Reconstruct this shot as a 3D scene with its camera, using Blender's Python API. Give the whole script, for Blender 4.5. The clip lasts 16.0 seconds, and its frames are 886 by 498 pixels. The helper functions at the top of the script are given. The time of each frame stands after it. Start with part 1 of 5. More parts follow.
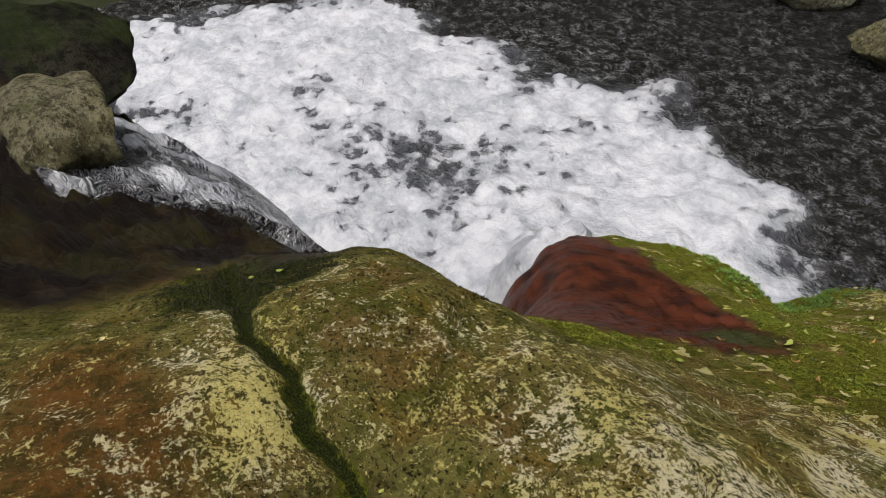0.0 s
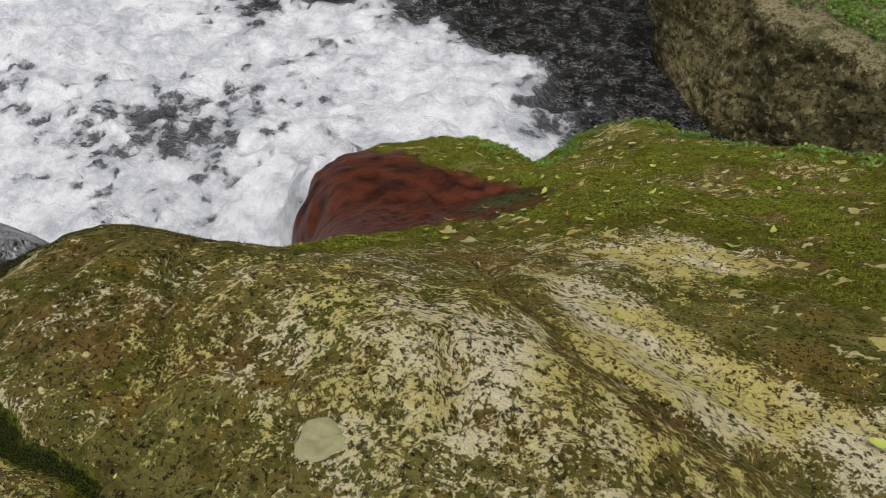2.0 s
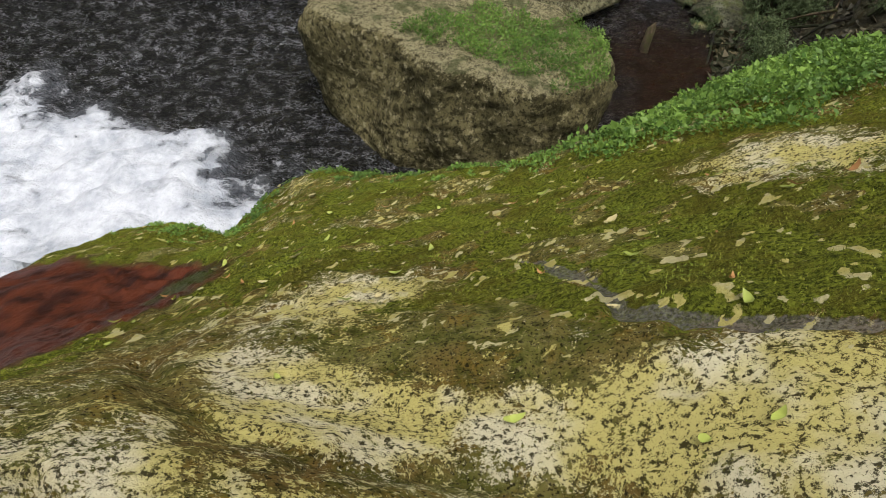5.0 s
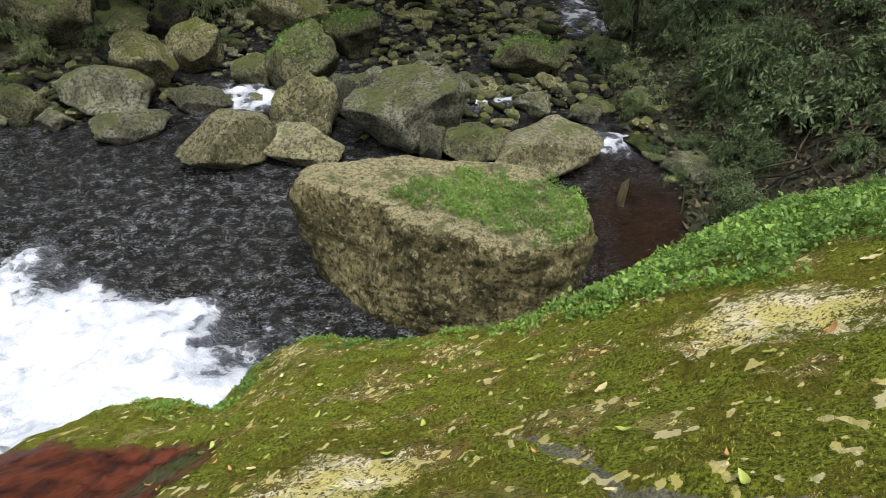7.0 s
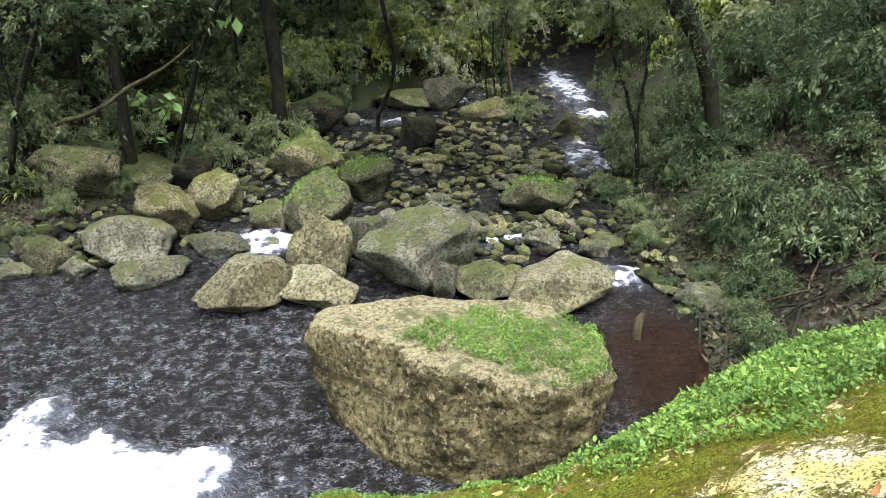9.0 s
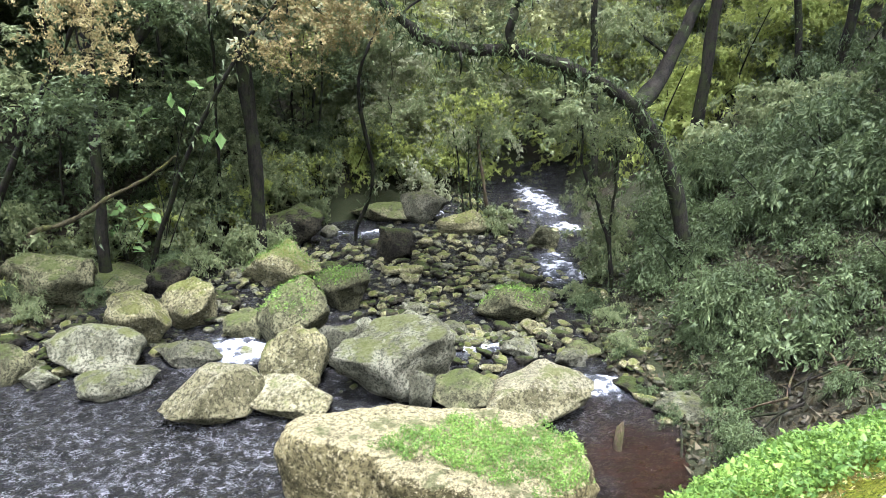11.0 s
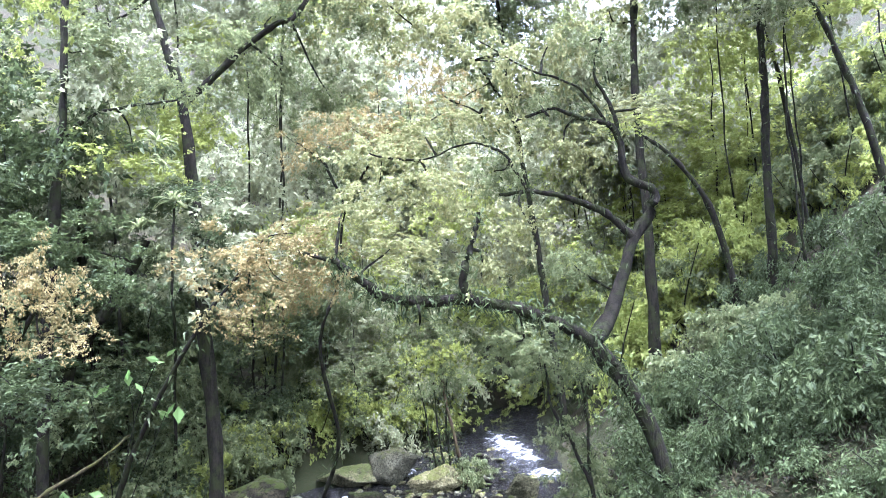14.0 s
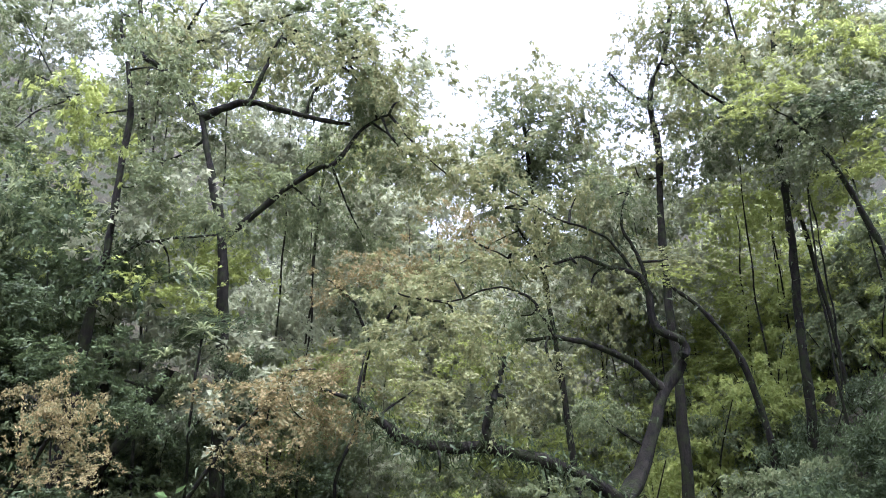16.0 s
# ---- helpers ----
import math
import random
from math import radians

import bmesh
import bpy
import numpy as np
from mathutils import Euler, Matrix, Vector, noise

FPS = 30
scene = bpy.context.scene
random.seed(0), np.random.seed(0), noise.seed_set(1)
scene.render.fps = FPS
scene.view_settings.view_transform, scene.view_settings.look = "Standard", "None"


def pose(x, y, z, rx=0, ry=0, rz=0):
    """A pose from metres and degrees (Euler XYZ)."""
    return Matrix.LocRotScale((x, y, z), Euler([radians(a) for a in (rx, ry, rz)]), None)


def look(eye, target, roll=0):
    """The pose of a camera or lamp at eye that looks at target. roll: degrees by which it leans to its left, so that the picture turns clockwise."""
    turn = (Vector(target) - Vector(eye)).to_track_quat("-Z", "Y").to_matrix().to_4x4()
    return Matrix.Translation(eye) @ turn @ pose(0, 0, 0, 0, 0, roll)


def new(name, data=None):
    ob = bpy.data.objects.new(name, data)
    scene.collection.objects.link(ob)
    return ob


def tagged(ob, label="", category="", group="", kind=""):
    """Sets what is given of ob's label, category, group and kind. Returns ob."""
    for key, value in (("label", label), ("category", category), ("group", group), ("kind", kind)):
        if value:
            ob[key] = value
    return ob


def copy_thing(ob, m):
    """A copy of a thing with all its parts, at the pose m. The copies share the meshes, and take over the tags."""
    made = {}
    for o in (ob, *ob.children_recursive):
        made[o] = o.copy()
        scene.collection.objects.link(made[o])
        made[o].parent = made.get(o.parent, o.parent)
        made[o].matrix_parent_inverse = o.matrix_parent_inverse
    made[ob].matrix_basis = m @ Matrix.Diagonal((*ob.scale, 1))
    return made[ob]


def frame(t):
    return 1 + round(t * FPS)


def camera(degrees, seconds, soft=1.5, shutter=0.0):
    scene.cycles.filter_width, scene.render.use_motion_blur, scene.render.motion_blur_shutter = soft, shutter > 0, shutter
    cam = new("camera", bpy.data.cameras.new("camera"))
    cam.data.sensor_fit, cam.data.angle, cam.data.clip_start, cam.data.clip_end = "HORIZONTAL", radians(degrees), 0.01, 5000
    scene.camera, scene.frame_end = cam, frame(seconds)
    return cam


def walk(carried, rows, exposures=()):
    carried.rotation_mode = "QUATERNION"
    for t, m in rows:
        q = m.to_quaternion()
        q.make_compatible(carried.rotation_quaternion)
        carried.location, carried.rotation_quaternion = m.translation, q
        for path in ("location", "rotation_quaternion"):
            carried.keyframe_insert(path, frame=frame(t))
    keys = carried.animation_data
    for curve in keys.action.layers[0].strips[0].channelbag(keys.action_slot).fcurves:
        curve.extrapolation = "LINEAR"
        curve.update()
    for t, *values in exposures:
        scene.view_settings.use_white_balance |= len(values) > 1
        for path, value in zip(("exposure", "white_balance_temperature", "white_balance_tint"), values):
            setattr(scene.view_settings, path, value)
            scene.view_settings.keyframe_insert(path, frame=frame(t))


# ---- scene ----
cam = camera(66.48, 16.0, 0.8)
# seconds, eye, target, roll
PATH = [
    (0, (-0.344, -0.249, 6.506), (-2.684, 1.358, 3.688), -5.11),
    (0.5, (-0.326, -0.223, 6.460), (-2.430, 1.360, 3.449), -8.37),
    (1, (-0.291, -0.180, 6.440), (-2.136, 1.503, 3.315), -11.11),
    (1.5, (-0.244, -0.148, 6.423), (-1.839, 1.739, 3.277), -9.29),
    (2, (-0.201, -0.124, 6.412), (-1.511, 1.950, 3.253), -6.15),
    (2.5, (-0.148, -0.112, 6.405), (-1.183, 2.110, 3.244), -3.90),
    (3, (-0.115, -0.110, 6.403), (-0.880, 2.210, 3.236), -0.06),
    (3.5, (-0.078, -0.098, 6.395), (-0.611, 2.273, 3.218), 2.22),
    (4, (-0.030, -0.081, 6.394), (-0.287, 2.374, 3.247), 3.89),
    (4.2, (-0.012, -0.075, 6.394), (-0.148, 2.416, 3.268), 4.84),
    (6.3, (0.044, -0.020, 6.467), (0.208, 3.094, 3.961), 3.76),
    (6.5, (0.041, -0.020, 6.477), (0.197, 3.147, 4.039), 3.54),
    (7, (0.035, -0.020, 6.501), (0.139, 3.261, 4.216), 2.25),
    (7.5, (0.022, -0.017, 6.519), (0.126, 3.358, 4.374), 2.07),
    (8, (0.026, -0.007, 6.536), (0.111, 3.455, 4.534), 1.41),
    (8.5, (0.015, -0.004, 6.571), (0.075, 3.566, 4.769), 0.84),
    (9, (-0.001, 0.005, 6.612), (0.023, 3.667, 5.005), 0.07),
    (9.2, (0.000, 0.000, 6.600), (0.000, 3.700, 5.080), 0.02),
    (11.3, (-0.001, -0.037, 6.479), (0.179, 3.867, 5.627), 0.66),
    (11.5, (-0.017, -0.031, 6.472), (0.168, 3.892, 5.712), 0.29),
    (12, (-0.041, -0.030, 6.448), (0.249, 3.927, 5.941), -0.96),
    (12.5, (-0.032, -0.035, 6.433), (0.366, 3.940, 6.229), -0.33),
    (13, (-0.002, -0.053, 6.422), (0.453, 3.920, 6.459), -2.31),
    (13.5, (0.000, -0.027, 6.391), (0.419, 3.942, 6.660), -4.40),
    (14, (0.014, -0.024, 6.365), (0.427, 3.923, 6.867), -4.32),
    (14.5, (0.016, -0.016, 6.348), (0.418, 3.909, 7.009), -3.10),
    (15, (0.009, -0.016, 6.332), (0.407, 3.876, 7.168), -2.42),
    (15.5, (0.009, -0.024, 6.321), (0.346, 3.812, 7.402), -1.92),
    (16, (0.006, -0.029, 6.318), (0.289, 3.733, 7.648), -1.45),
]
walk(cam, [(t, look(eye, target, roll)) for t, eye, target, roll in PATH],
     [(0.0, -0.24, 6600, 13), (4.2, -0.08, 6400, 11), (6.5, 0.48, 6200, 11), (8.0, 0.85, 5950, 13), (9.0, 1.5, 5850, 15), (11.5, 2.4, 5500, 18), (12.5, 2.9, 5350, 21), (14.0, 2.7, 5150, 23), (15.5, 2.1, 5250, 25), (16.0, 1.6, 5300, 25)])

# ---------------------------------------------------------------- light
world = bpy.data.worlds.new("sky")
scene.world = world
world.use_nodes = True
wn = world.node_tree.nodes
sky = wn.new("ShaderNodeTexSky")
sky.sky_type, sky.sun_disc = "NISHITA", False
SUN_EL, SUN_AZ = radians(74), radians(160)
sky.sun_elevation, sky.sun_rotation = SUN_EL, SUN_AZ
sky.air_density, sky.dust_density, sky.ozone_density = 1.0, 6.0, 1.0
wn["Background"].inputs["Strength"].default_value = 0.15
pale = wn.new("ShaderNodeHueSaturation")  # thin cloud
pale.inputs["Saturation"].default_value, pale.inputs["Value"].default_value = 0.25, 2.0
world.node_tree.links.new(sky.outputs["Color"], pale.inputs["Color"])
world.node_tree.links.new(pale.outputs["Color"], wn["Background"].inputs["Color"])
sun = new("sun", bpy.data.lights.new("sun", "SUN"))
sun.data.energy, sun.data.angle, sun.data.color = 3.0, radians(16), (1.0, 0.96, 0.9)
sun_way = Vector((math.sin(SUN_AZ) * math.cos(SUN_EL), math.cos(SUN_AZ) * math.cos(SUN_EL), math.sin(SUN_EL)))
sun.matrix_world = look(sun_way * 40, (0, 0, 0))

# ---------------------------------------------------------------- noise on arrays
RNG = np.random.default_rng(7)
PERM = RNG.permutation(4096)
GRAD = RNG.uniform(-1, 1, (4096, 3))


def hash3(i, j, k):
    return PERM[(PERM[(PERM[i & 4095] + j) & 4095] + k) & 4095]


def gnoise(x, y, z=0.0):
    """Smooth noise between about -1 and 1."""
    x, y, z = np.broadcast_arrays(np.asarray(x, float), np.asarray(y, float), np.asarray(z, float))
    xi, yi, zi = (np.floor(a).astype(int) for a in (x, y, z))
    xf, yf, zf = x - xi, y - yi, z - zi
    u, v, w = (a * a * a * (a * (a * 6 - 15) + 10) for a in (xf, yf, zf))
    out = np.zeros(x.shape)
    for a in (0, 1):
        for b in (0, 1):
            for c in (0, 1):
                g = GRAD[hash3(xi + a, yi + b, zi + c)]
                d = g[..., 0] * (xf - a) + g[..., 1] * (yf - b) + g[..., 2] * (zf - c)
                out += d * (u if a else 1 - u) * (v if b else 1 - v) * (w if c else 1 - w)
    return out * 1.5


def fbm(x, y, z=0.0, octaves=4, gain=0.5):
    out, amp, s = 0.0, 1.0, 1.0
    for n in range(octaves):
        out = out + amp * gnoise(x * s + 17.3 * n, y * s - 9.1 * n, np.asarray(z) * s + 4.7 * n)
        amp, s = amp * gain, s * 2.03
    return out


def step(a, b, x):
    t = np.clip((x - a) / (b - a), 0, 1)
    return t * t * (3 - 2 * t)


def bell(x, y, cx, cy, rx, ry, turn=0.0):
    c, s = math.cos(radians(turn)), math.sin(radians(turn))
    dx, dy = x - cx, y - cy
    return np.exp(-(((dx * c + dy * s) / rx) ** 2 + ((dy * c - dx * s) / ry) ** 2))


def inside(x, y, poly):
    """Signed distance to a closed outline in plan: positive within."""
    p = np.array(poly, float)
    best, odd = np.full(np.shape(x), 1e9), np.zeros(np.shape(x), bool)
    for a, b in zip(p, np.roll(p, -1, 0)):
        e = b - a
        t = np.clip(((x - a[0]) * e[0] + (y - a[1]) * e[1]) / (e @ e), 0, 1)
        best = np.minimum(best, np.hypot(x - a[0] - t * e[0], y - a[1] - t * e[1]))
        if a[1] != b[1]:
            odd ^= ((a[1] > y) != (b[1] > y)) & (x < (b[0] - a[0]) * (y - a[1]) / (b[1] - a[1]) + a[0])
    return np.where(odd, best, -best)


# ---------------------------------------------------------------- meshes
def mesh_of(name, verts, faces, material, smooth=True, attributes=()):
    me = bpy.data.meshes.new(name)
    verts, faces = np.asarray(verts, np.float32), np.asarray(faces, np.int32)
    n = faces.shape[1]
    me.vertices.add(len(verts))
    me.vertices.foreach_set("co", verts.ravel())
    me.loops.add(faces.size)
    me.loops.foreach_set("vertex_index", faces.ravel())
    me.polygons.add(len(faces))
    me.polygons.foreach_set("loop_start", np.arange(0, faces.size, n, dtype=np.int32))
    me.polygons.foreach_set("loop_total", np.full(len(faces), n, np.int32))
    me.polygons.foreach_set("use_smooth", np.full(len(faces), smooth))
    for key, values in attributes:
        me.attributes.new(key, "FLOAT", "POINT").data.foreach_set("value", np.asarray(values, np.float32).ravel())
    me.update(calc_edges=True)
    me.materials.append(material)
    return me


def piece(name, me, parent=None, at=None):
    ob = new(name, me)
    if parent is not None:
        ob.parent = parent
    if at is not None:
        ob.matrix_basis = at
    return ob


def part(name, bm, material, parent, label=""):
    me = bpy.data.meshes.new(name)
    bm.to_mesh(me)
    bm.free()
    me.materials.append(material)
    for p in me.polygons:
        p.use_smooth = True
    return tagged(piece(name, me, parent), label)


def sheet(xs, ys):
    """Grid of a sheet: flat arrays of x and y, and its quads."""
    x, y = np.meshgrid(xs, ys)
    n, m = len(xs), len(ys)
    i = (np.arange(m - 1)[:, None] * n + np.arange(n - 1)[None, :]).ravel()
    return x.ravel(), y.ravel(), np.stack([i, i + 1, i + n + 1, i + n], 1)


def tube(path, radii, sides=8, rough=0.0, seed=0.0):
    """A bent, tapered tube along a path, as verts and quads; closed ends by shrinking."""
    p, r = np.asarray(path, float), np.asarray(radii, float)
    d = np.gradient(p, axis=0)
    d /= np.linalg.norm(d, axis=1, keepdims=True) + 1e-9
    ref = np.where(np.abs(d[:, 2:3]) > 0.9, [[1.0, 0, 0]], [[0, 0, 1.0]])
    a = np.cross(d, ref)
    a /= np.linalg.norm(a, axis=1, keepdims=True) + 1e-9
    b = np.cross(d, a)
    th = np.linspace(0, 2 * np.pi, sides, endpoint=False)
    ring = a[:, None] * np.cos(th)[None, :, None] + b[:, None] * np.sin(th)[None, :, None]
    v = p[:, None] + ring * r[:, None, None]
    if rough:
        v = v + ring * (rough * r[:, None] * fbm(v[..., 0] * 4 + seed, v[..., 1] * 4, v[..., 2] * 4, 3))[..., None]
    n = len(p)
    i = np.arange(n - 1)[:, None] * sides
    k = np.arange(sides)[None, :]
    q = np.stack([i + k, i + (k + 1) % sides, i + sides + (k + 1) % sides, i + sides + k], -1).reshape(-1, 4)
    return v.reshape(-1, 3), q


def bent(points, n=24, wob=0.0, seed=0.0):
    """A smooth path through points."""
    p = np.asarray(points, float)
    t = np.linspace(0, len(p) - 1, n)
    i = np.clip(np.floor(t).astype(int), 0, len(p) - 2)
    f = (t - i)[:, None]
    p0, p1, p2, p3 = p[np.maximum(i - 1, 0)], p[i], p[i + 1], p[np.minimum(i + 2, len(p) - 1)]
    out = 0.5 * (2 * p1 + (p2 - p0) * f + (2 * p0 - 5 * p1 + 4 * p2 - p3) * f ** 2 + (3 * p1 - p0 - 3 * p2 + p3) * f ** 3)
    if wob:
        for a in range(3):
            out[:, a] += wob * gnoise(np.arange(n) * 0.35 + seed, a * 7.7 + seed, 0.5) * np.minimum(1, np.arange(n) / 4)
    return out


def join(bits):
    vs, fs, off = [], [], 0
    for v, q in bits:
        vs.append(v)
        fs.append(np.asarray(q) + off)
        off += len(v)
    return np.concatenate(vs), np.concatenate(fs)


def leaves(at, size, ratio, rng, droop=0.4, out=None, fold=0.25, plain=False):
    """Pointed leaves folded along the midrib, as verts and triangles. at: their bases; out: the way they tend to point."""
    n = len(at)
    d = rng.normal(size=(n, 3))
    if out is not None:
        d = d * 0.6 + out
    d[:, 2] -= droop
    d /= np.linalg.norm(d, axis=1, keepdims=True) + 1e-9
    up = rng.normal(size=(n, 3)) * 0.55 + [0, 0, 1.0]
    s = np.cross(d, up)
    s /= np.linalg.norm(s, axis=1, keepdims=True) + 1e-9
    nor = np.cross(s, d)
    L = (size * rng.uniform(0.6, 1.3, n))[:, None]
    w = L * ratio * rng.uniform(0.8, 1.2, n)[:, None]
    if plain:  # narrow leaves, broad at the foot
        v = np.stack([at + s * w * 0.62 + nor * w * fold, at + d * L - nor * L * 0.15, at - s * w * 0.62 - d * L * 0.15], 1).reshape(-1, 3)
        return v, np.arange(3 * n).reshape(-1, 3)
    mid = at + d * L * 0.45 - nor * w * fold
    v = np.stack([at, mid + s * w * 0.5 + nor * w * fold, at + d * L - nor * L * 0.12, mid - s * w * 0.5 + nor * w * fold], 1).reshape(-1, 3)
    i = np.arange(n)[:, None] * 4
    return v, np.concatenate([i + [0, 1, 2], i + [0, 2, 3]], 0)


# ---------------------------------------------------------------- materials
class Nodes:
    """Short way to write node materials."""

    def __init__(self, name):
        self.mat = bpy.data.materials.new(name)
        self.mat.use_nodes = True
        self.tree = self.mat.node_tree
        self.bsdf = self.tree.nodes["Principled BSDF"]
        self.geo = self.tree.nodes.new("ShaderNodeNewGeometry")
        self.pos = self.geo.outputs["Position"]

    def put(self, socket, value):
        if hasattr(value, "is_linked"):
            self.tree.links.new(value, socket)
        else:
            socket.default_value = value

    def node(self, kind, **values):
        n = self.tree.nodes.new(kind)
        for key, value in values.items():
            self.put(n.inputs[key], value)
        return n

    def noise(self, scale, detail=5, rough=0.55, vector=None, warp=0.0, stretch=None):
        v = vector or self.pos
        if stretch:
            m = self.node("ShaderNodeMapping", Vector=v)
            m.inputs["Scale"].default_value = stretch
            v = m.outputs["Vector"]
        n = self.node("ShaderNodeTexNoise", Vector=v, Scale=scale, Detail=detail, Roughness=rough, Distortion=warp)
        return n.outputs["Fac"]

    def cells(self, scale, feature="F1", vector=None, rand=1.0):
        n = self.tree.nodes.new("ShaderNodeTexVoronoi")
        n.feature = feature
        self.put(n.inputs["Vector"], vector or self.pos)
        n.inputs["Scale"].default_value, n.inputs["Randomness"].default_value = scale, rand
        return n.outputs["Distance"]

    def warped(self, amount, scale):
        """Position shifted by a colour noise, for ragged cells."""
        c = self.node("ShaderNodeTexNoise", Vector=self.pos, Scale=scale, Detail=4.0).outputs["Color"]
        m = self.tree.nodes.new("ShaderNodeVectorMath")
        m.operation = "MULTIPLY_ADD"
        self.put(m.inputs[0], c)
        m.inputs[1].default_value = (amount, amount, amount)
        self.put(m.inputs[2], self.pos)
        return m.outputs[0]

    def attr(self, name):
        n = self.tree.nodes.new("ShaderNodeAttribute")
        n.attribute_name = name
        return n.outputs["Fac"]

    def math(self, op, a, b=0.0):
        n = self.tree.nodes.new("ShaderNodeMath")
        n.operation = op
        self.put(n.inputs[0], a)
        self.put(n.inputs[1], b)
        return n.outputs[0]

    def ramp(self, fac, lo, hi, a=0.0, b=1.0):
        n = self.node("ShaderNodeMapRange", **{"Value": fac, "From Min": lo, "From Max": hi, "To Min": a, "To Max": b})
        n.interpolation_type = "SMOOTHSTEP"
        return n.outputs["Result"]

    def mix(self, fac, a, b):
        n = self.tree.nodes.new("ShaderNodeMix")
        n.data_type = "RGBA"
        self.put(n.inputs[0], fac)
        for s, c in ((n.inputs[6], a), (n.inputs[7], b)):
            self.put(s, c if hasattr(c, "is_linked") else (*c, 1.0))
        return n.outputs[2]

    def bump(self, height, strength=0.5, distance=0.02, under=None):
        n = self.node("ShaderNodeBump", Height=height, Strength=strength, Distance=distance)
        if under is not None:
            self.put(n.inputs["Normal"], under)
        return n.outputs["Normal"]

    def done(self, color, rough=0.8, normal=None, spec=0.5, **more):
        b = self.bsdf
        self.put(b.inputs["Base Color"], color if hasattr(color, "is_linked") else (*color, 1.0))
        self.put(b.inputs["Roughness"], rough)
        self.put(b.inputs["Specular IOR Level"], spec)
        if normal is not None:
            self.put(b.inputs["Normal"], normal)
        for key, value in more.items():
            self.put(b.inputs[key], value)
        return self.mat


def rock_material(name, dark, light, moss, mossiness, lichen=(0.5, 0.48, 0.33), lich=0.5, top_light=0.0):
    """Bare boulder stone: two tones, lichen blots, moss on upward faces; top_light: how far the lit look of its top is
    painted in pale lichen colour.
    """
    n = Nodes(name)
    tc = n.tree.nodes.new("ShaderNodeTexCoord").outputs["Object"]
    info = n.tree.nodes.new("ShaderNodeObjectInfo")
    big, mid, fine = n.noise(1.7, 6, 0.6, tc), n.noise(15, 9, 0.75, tc), n.noise(60, 7, 0.75, tc)
    c = n.mix(n.ramp(big, 0.38, 0.62), dark, light)
    c = n.mix(n.ramp(mid, 0.46, 0.57, 0, 0.88), c, tuple(0.34 * v for v in dark))
    c = n.mix(n.ramp(fine, 0.52, 0.64, 0, 0.6), c, tuple(0.35 * v for v in dark))
    c = n.mix(n.ramp(n.math("ADD", n.math("MULTIPLY", n.noise(10, 9, 0.78, tc), 0.85), n.math("MULTIPLY", fine, 0.3)), 0.74 - 0.22 * lich, 0.80 - 0.2 * lich, 0, 0.85), c, lichen)
    c = n.mix(n.ramp(n.noise(95, 4, 0.7, tc), 0.56, 0.64, 0, 0.35), c, tuple(1.25 * v for v in light))
    up = n.tree.nodes.new("ShaderNodeSeparateXYZ")
    n.tree.links.new(n.geo.outputs["Normal"], up.inputs[0])
    if top_light:
        # upward faces painted paler in lichen tones, as brightly lit tops
        dry = n.math("ADD", n.math("MULTIPLY", up.outputs["Z"], 0.6), n.math("MULTIPLY", n.noise(11, 9, 0.76, tc), 1.2))
        c = n.mix(n.ramp(dry, 1.02, 1.16, 0, top_light), c, n.mix(n.ramp(n.math("ADD", n.math("MULTIPLY", mid, 0.7), n.math("MULTIPLY", fine, 0.3)), 0.47, 0.56), lichen, tuple(0.35 * v for v in lichen)))
    m = n.math("ADD", n.math("MULTIPLY", up.outputs["Z"], 0.35), n.noise(2.6, 7, 0.65, tc))
    c = n.mix(n.ramp(m, 0.95 - 0.4 * mossiness, 1.05 - 0.3 * mossiness, 0, 0.72), c, n.mix(fine, moss, tuple(1.9 * v for v in moss)))
    hue = n.node("ShaderNodeHueSaturation", Color=c, Value=n.ramp(info.outputs["Random"], 0, 1, 0.8, 1.2))
    nor = n.bump(n.math("ADD", mid, n.math("MULTIPLY", fine, 0.6)), 1.0, 0.12)
    return n.done(hue.outputs["Color"], n.ramp(mid, 0.3, 0.7, 0.6, 0.95), nor, 0.08)


STONE = rock_material("boulder_stone", (0.10, 0.094, 0.045), (0.27, 0.25, 0.13), (0.066, 0.076, 0.014), 0.62)
STONE_MOSSY = rock_material("mossy_stone", (0.066, 0.066, 0.034), (0.185, 0.178, 0.095), (0.050, 0.064, 0.016), 0.6, (0.36, 0.35, 0.22), 0.4)
STONE_GREY = rock_material("grey_stone", (0.085, 0.085, 0.052), (0.215, 0.212, 0.145), (0.06, 0.068, 0.018), 0.5, (0.38, 0.365, 0.25), 0.35)
STONE_GIANT = rock_material("giant_boulder_stone", (0.066, 0.058, 0.022), (0.225, 0.195, 0.088), (0.05, 0.06, 0.02), 0.25, (0.44, 0.39, 0.22), 0.62, 0.75)
STONE_PALE = rock_material("pale_stone", (0.105, 0.098, 0.046), (0.27, 0.25, 0.135), (0.07, 0.08, 0.02), 0.35, (0.44, 0.41, 0.27), 0.5, 0.5)
STONE_DARK = rock_material("dark_wet_stone", (0.016, 0.014, 0.010), (0.055, 0.05, 0.03), (0.03, 0.042, 0.008), 0.6, (0.12, 0.11, 0.05), 0.1)


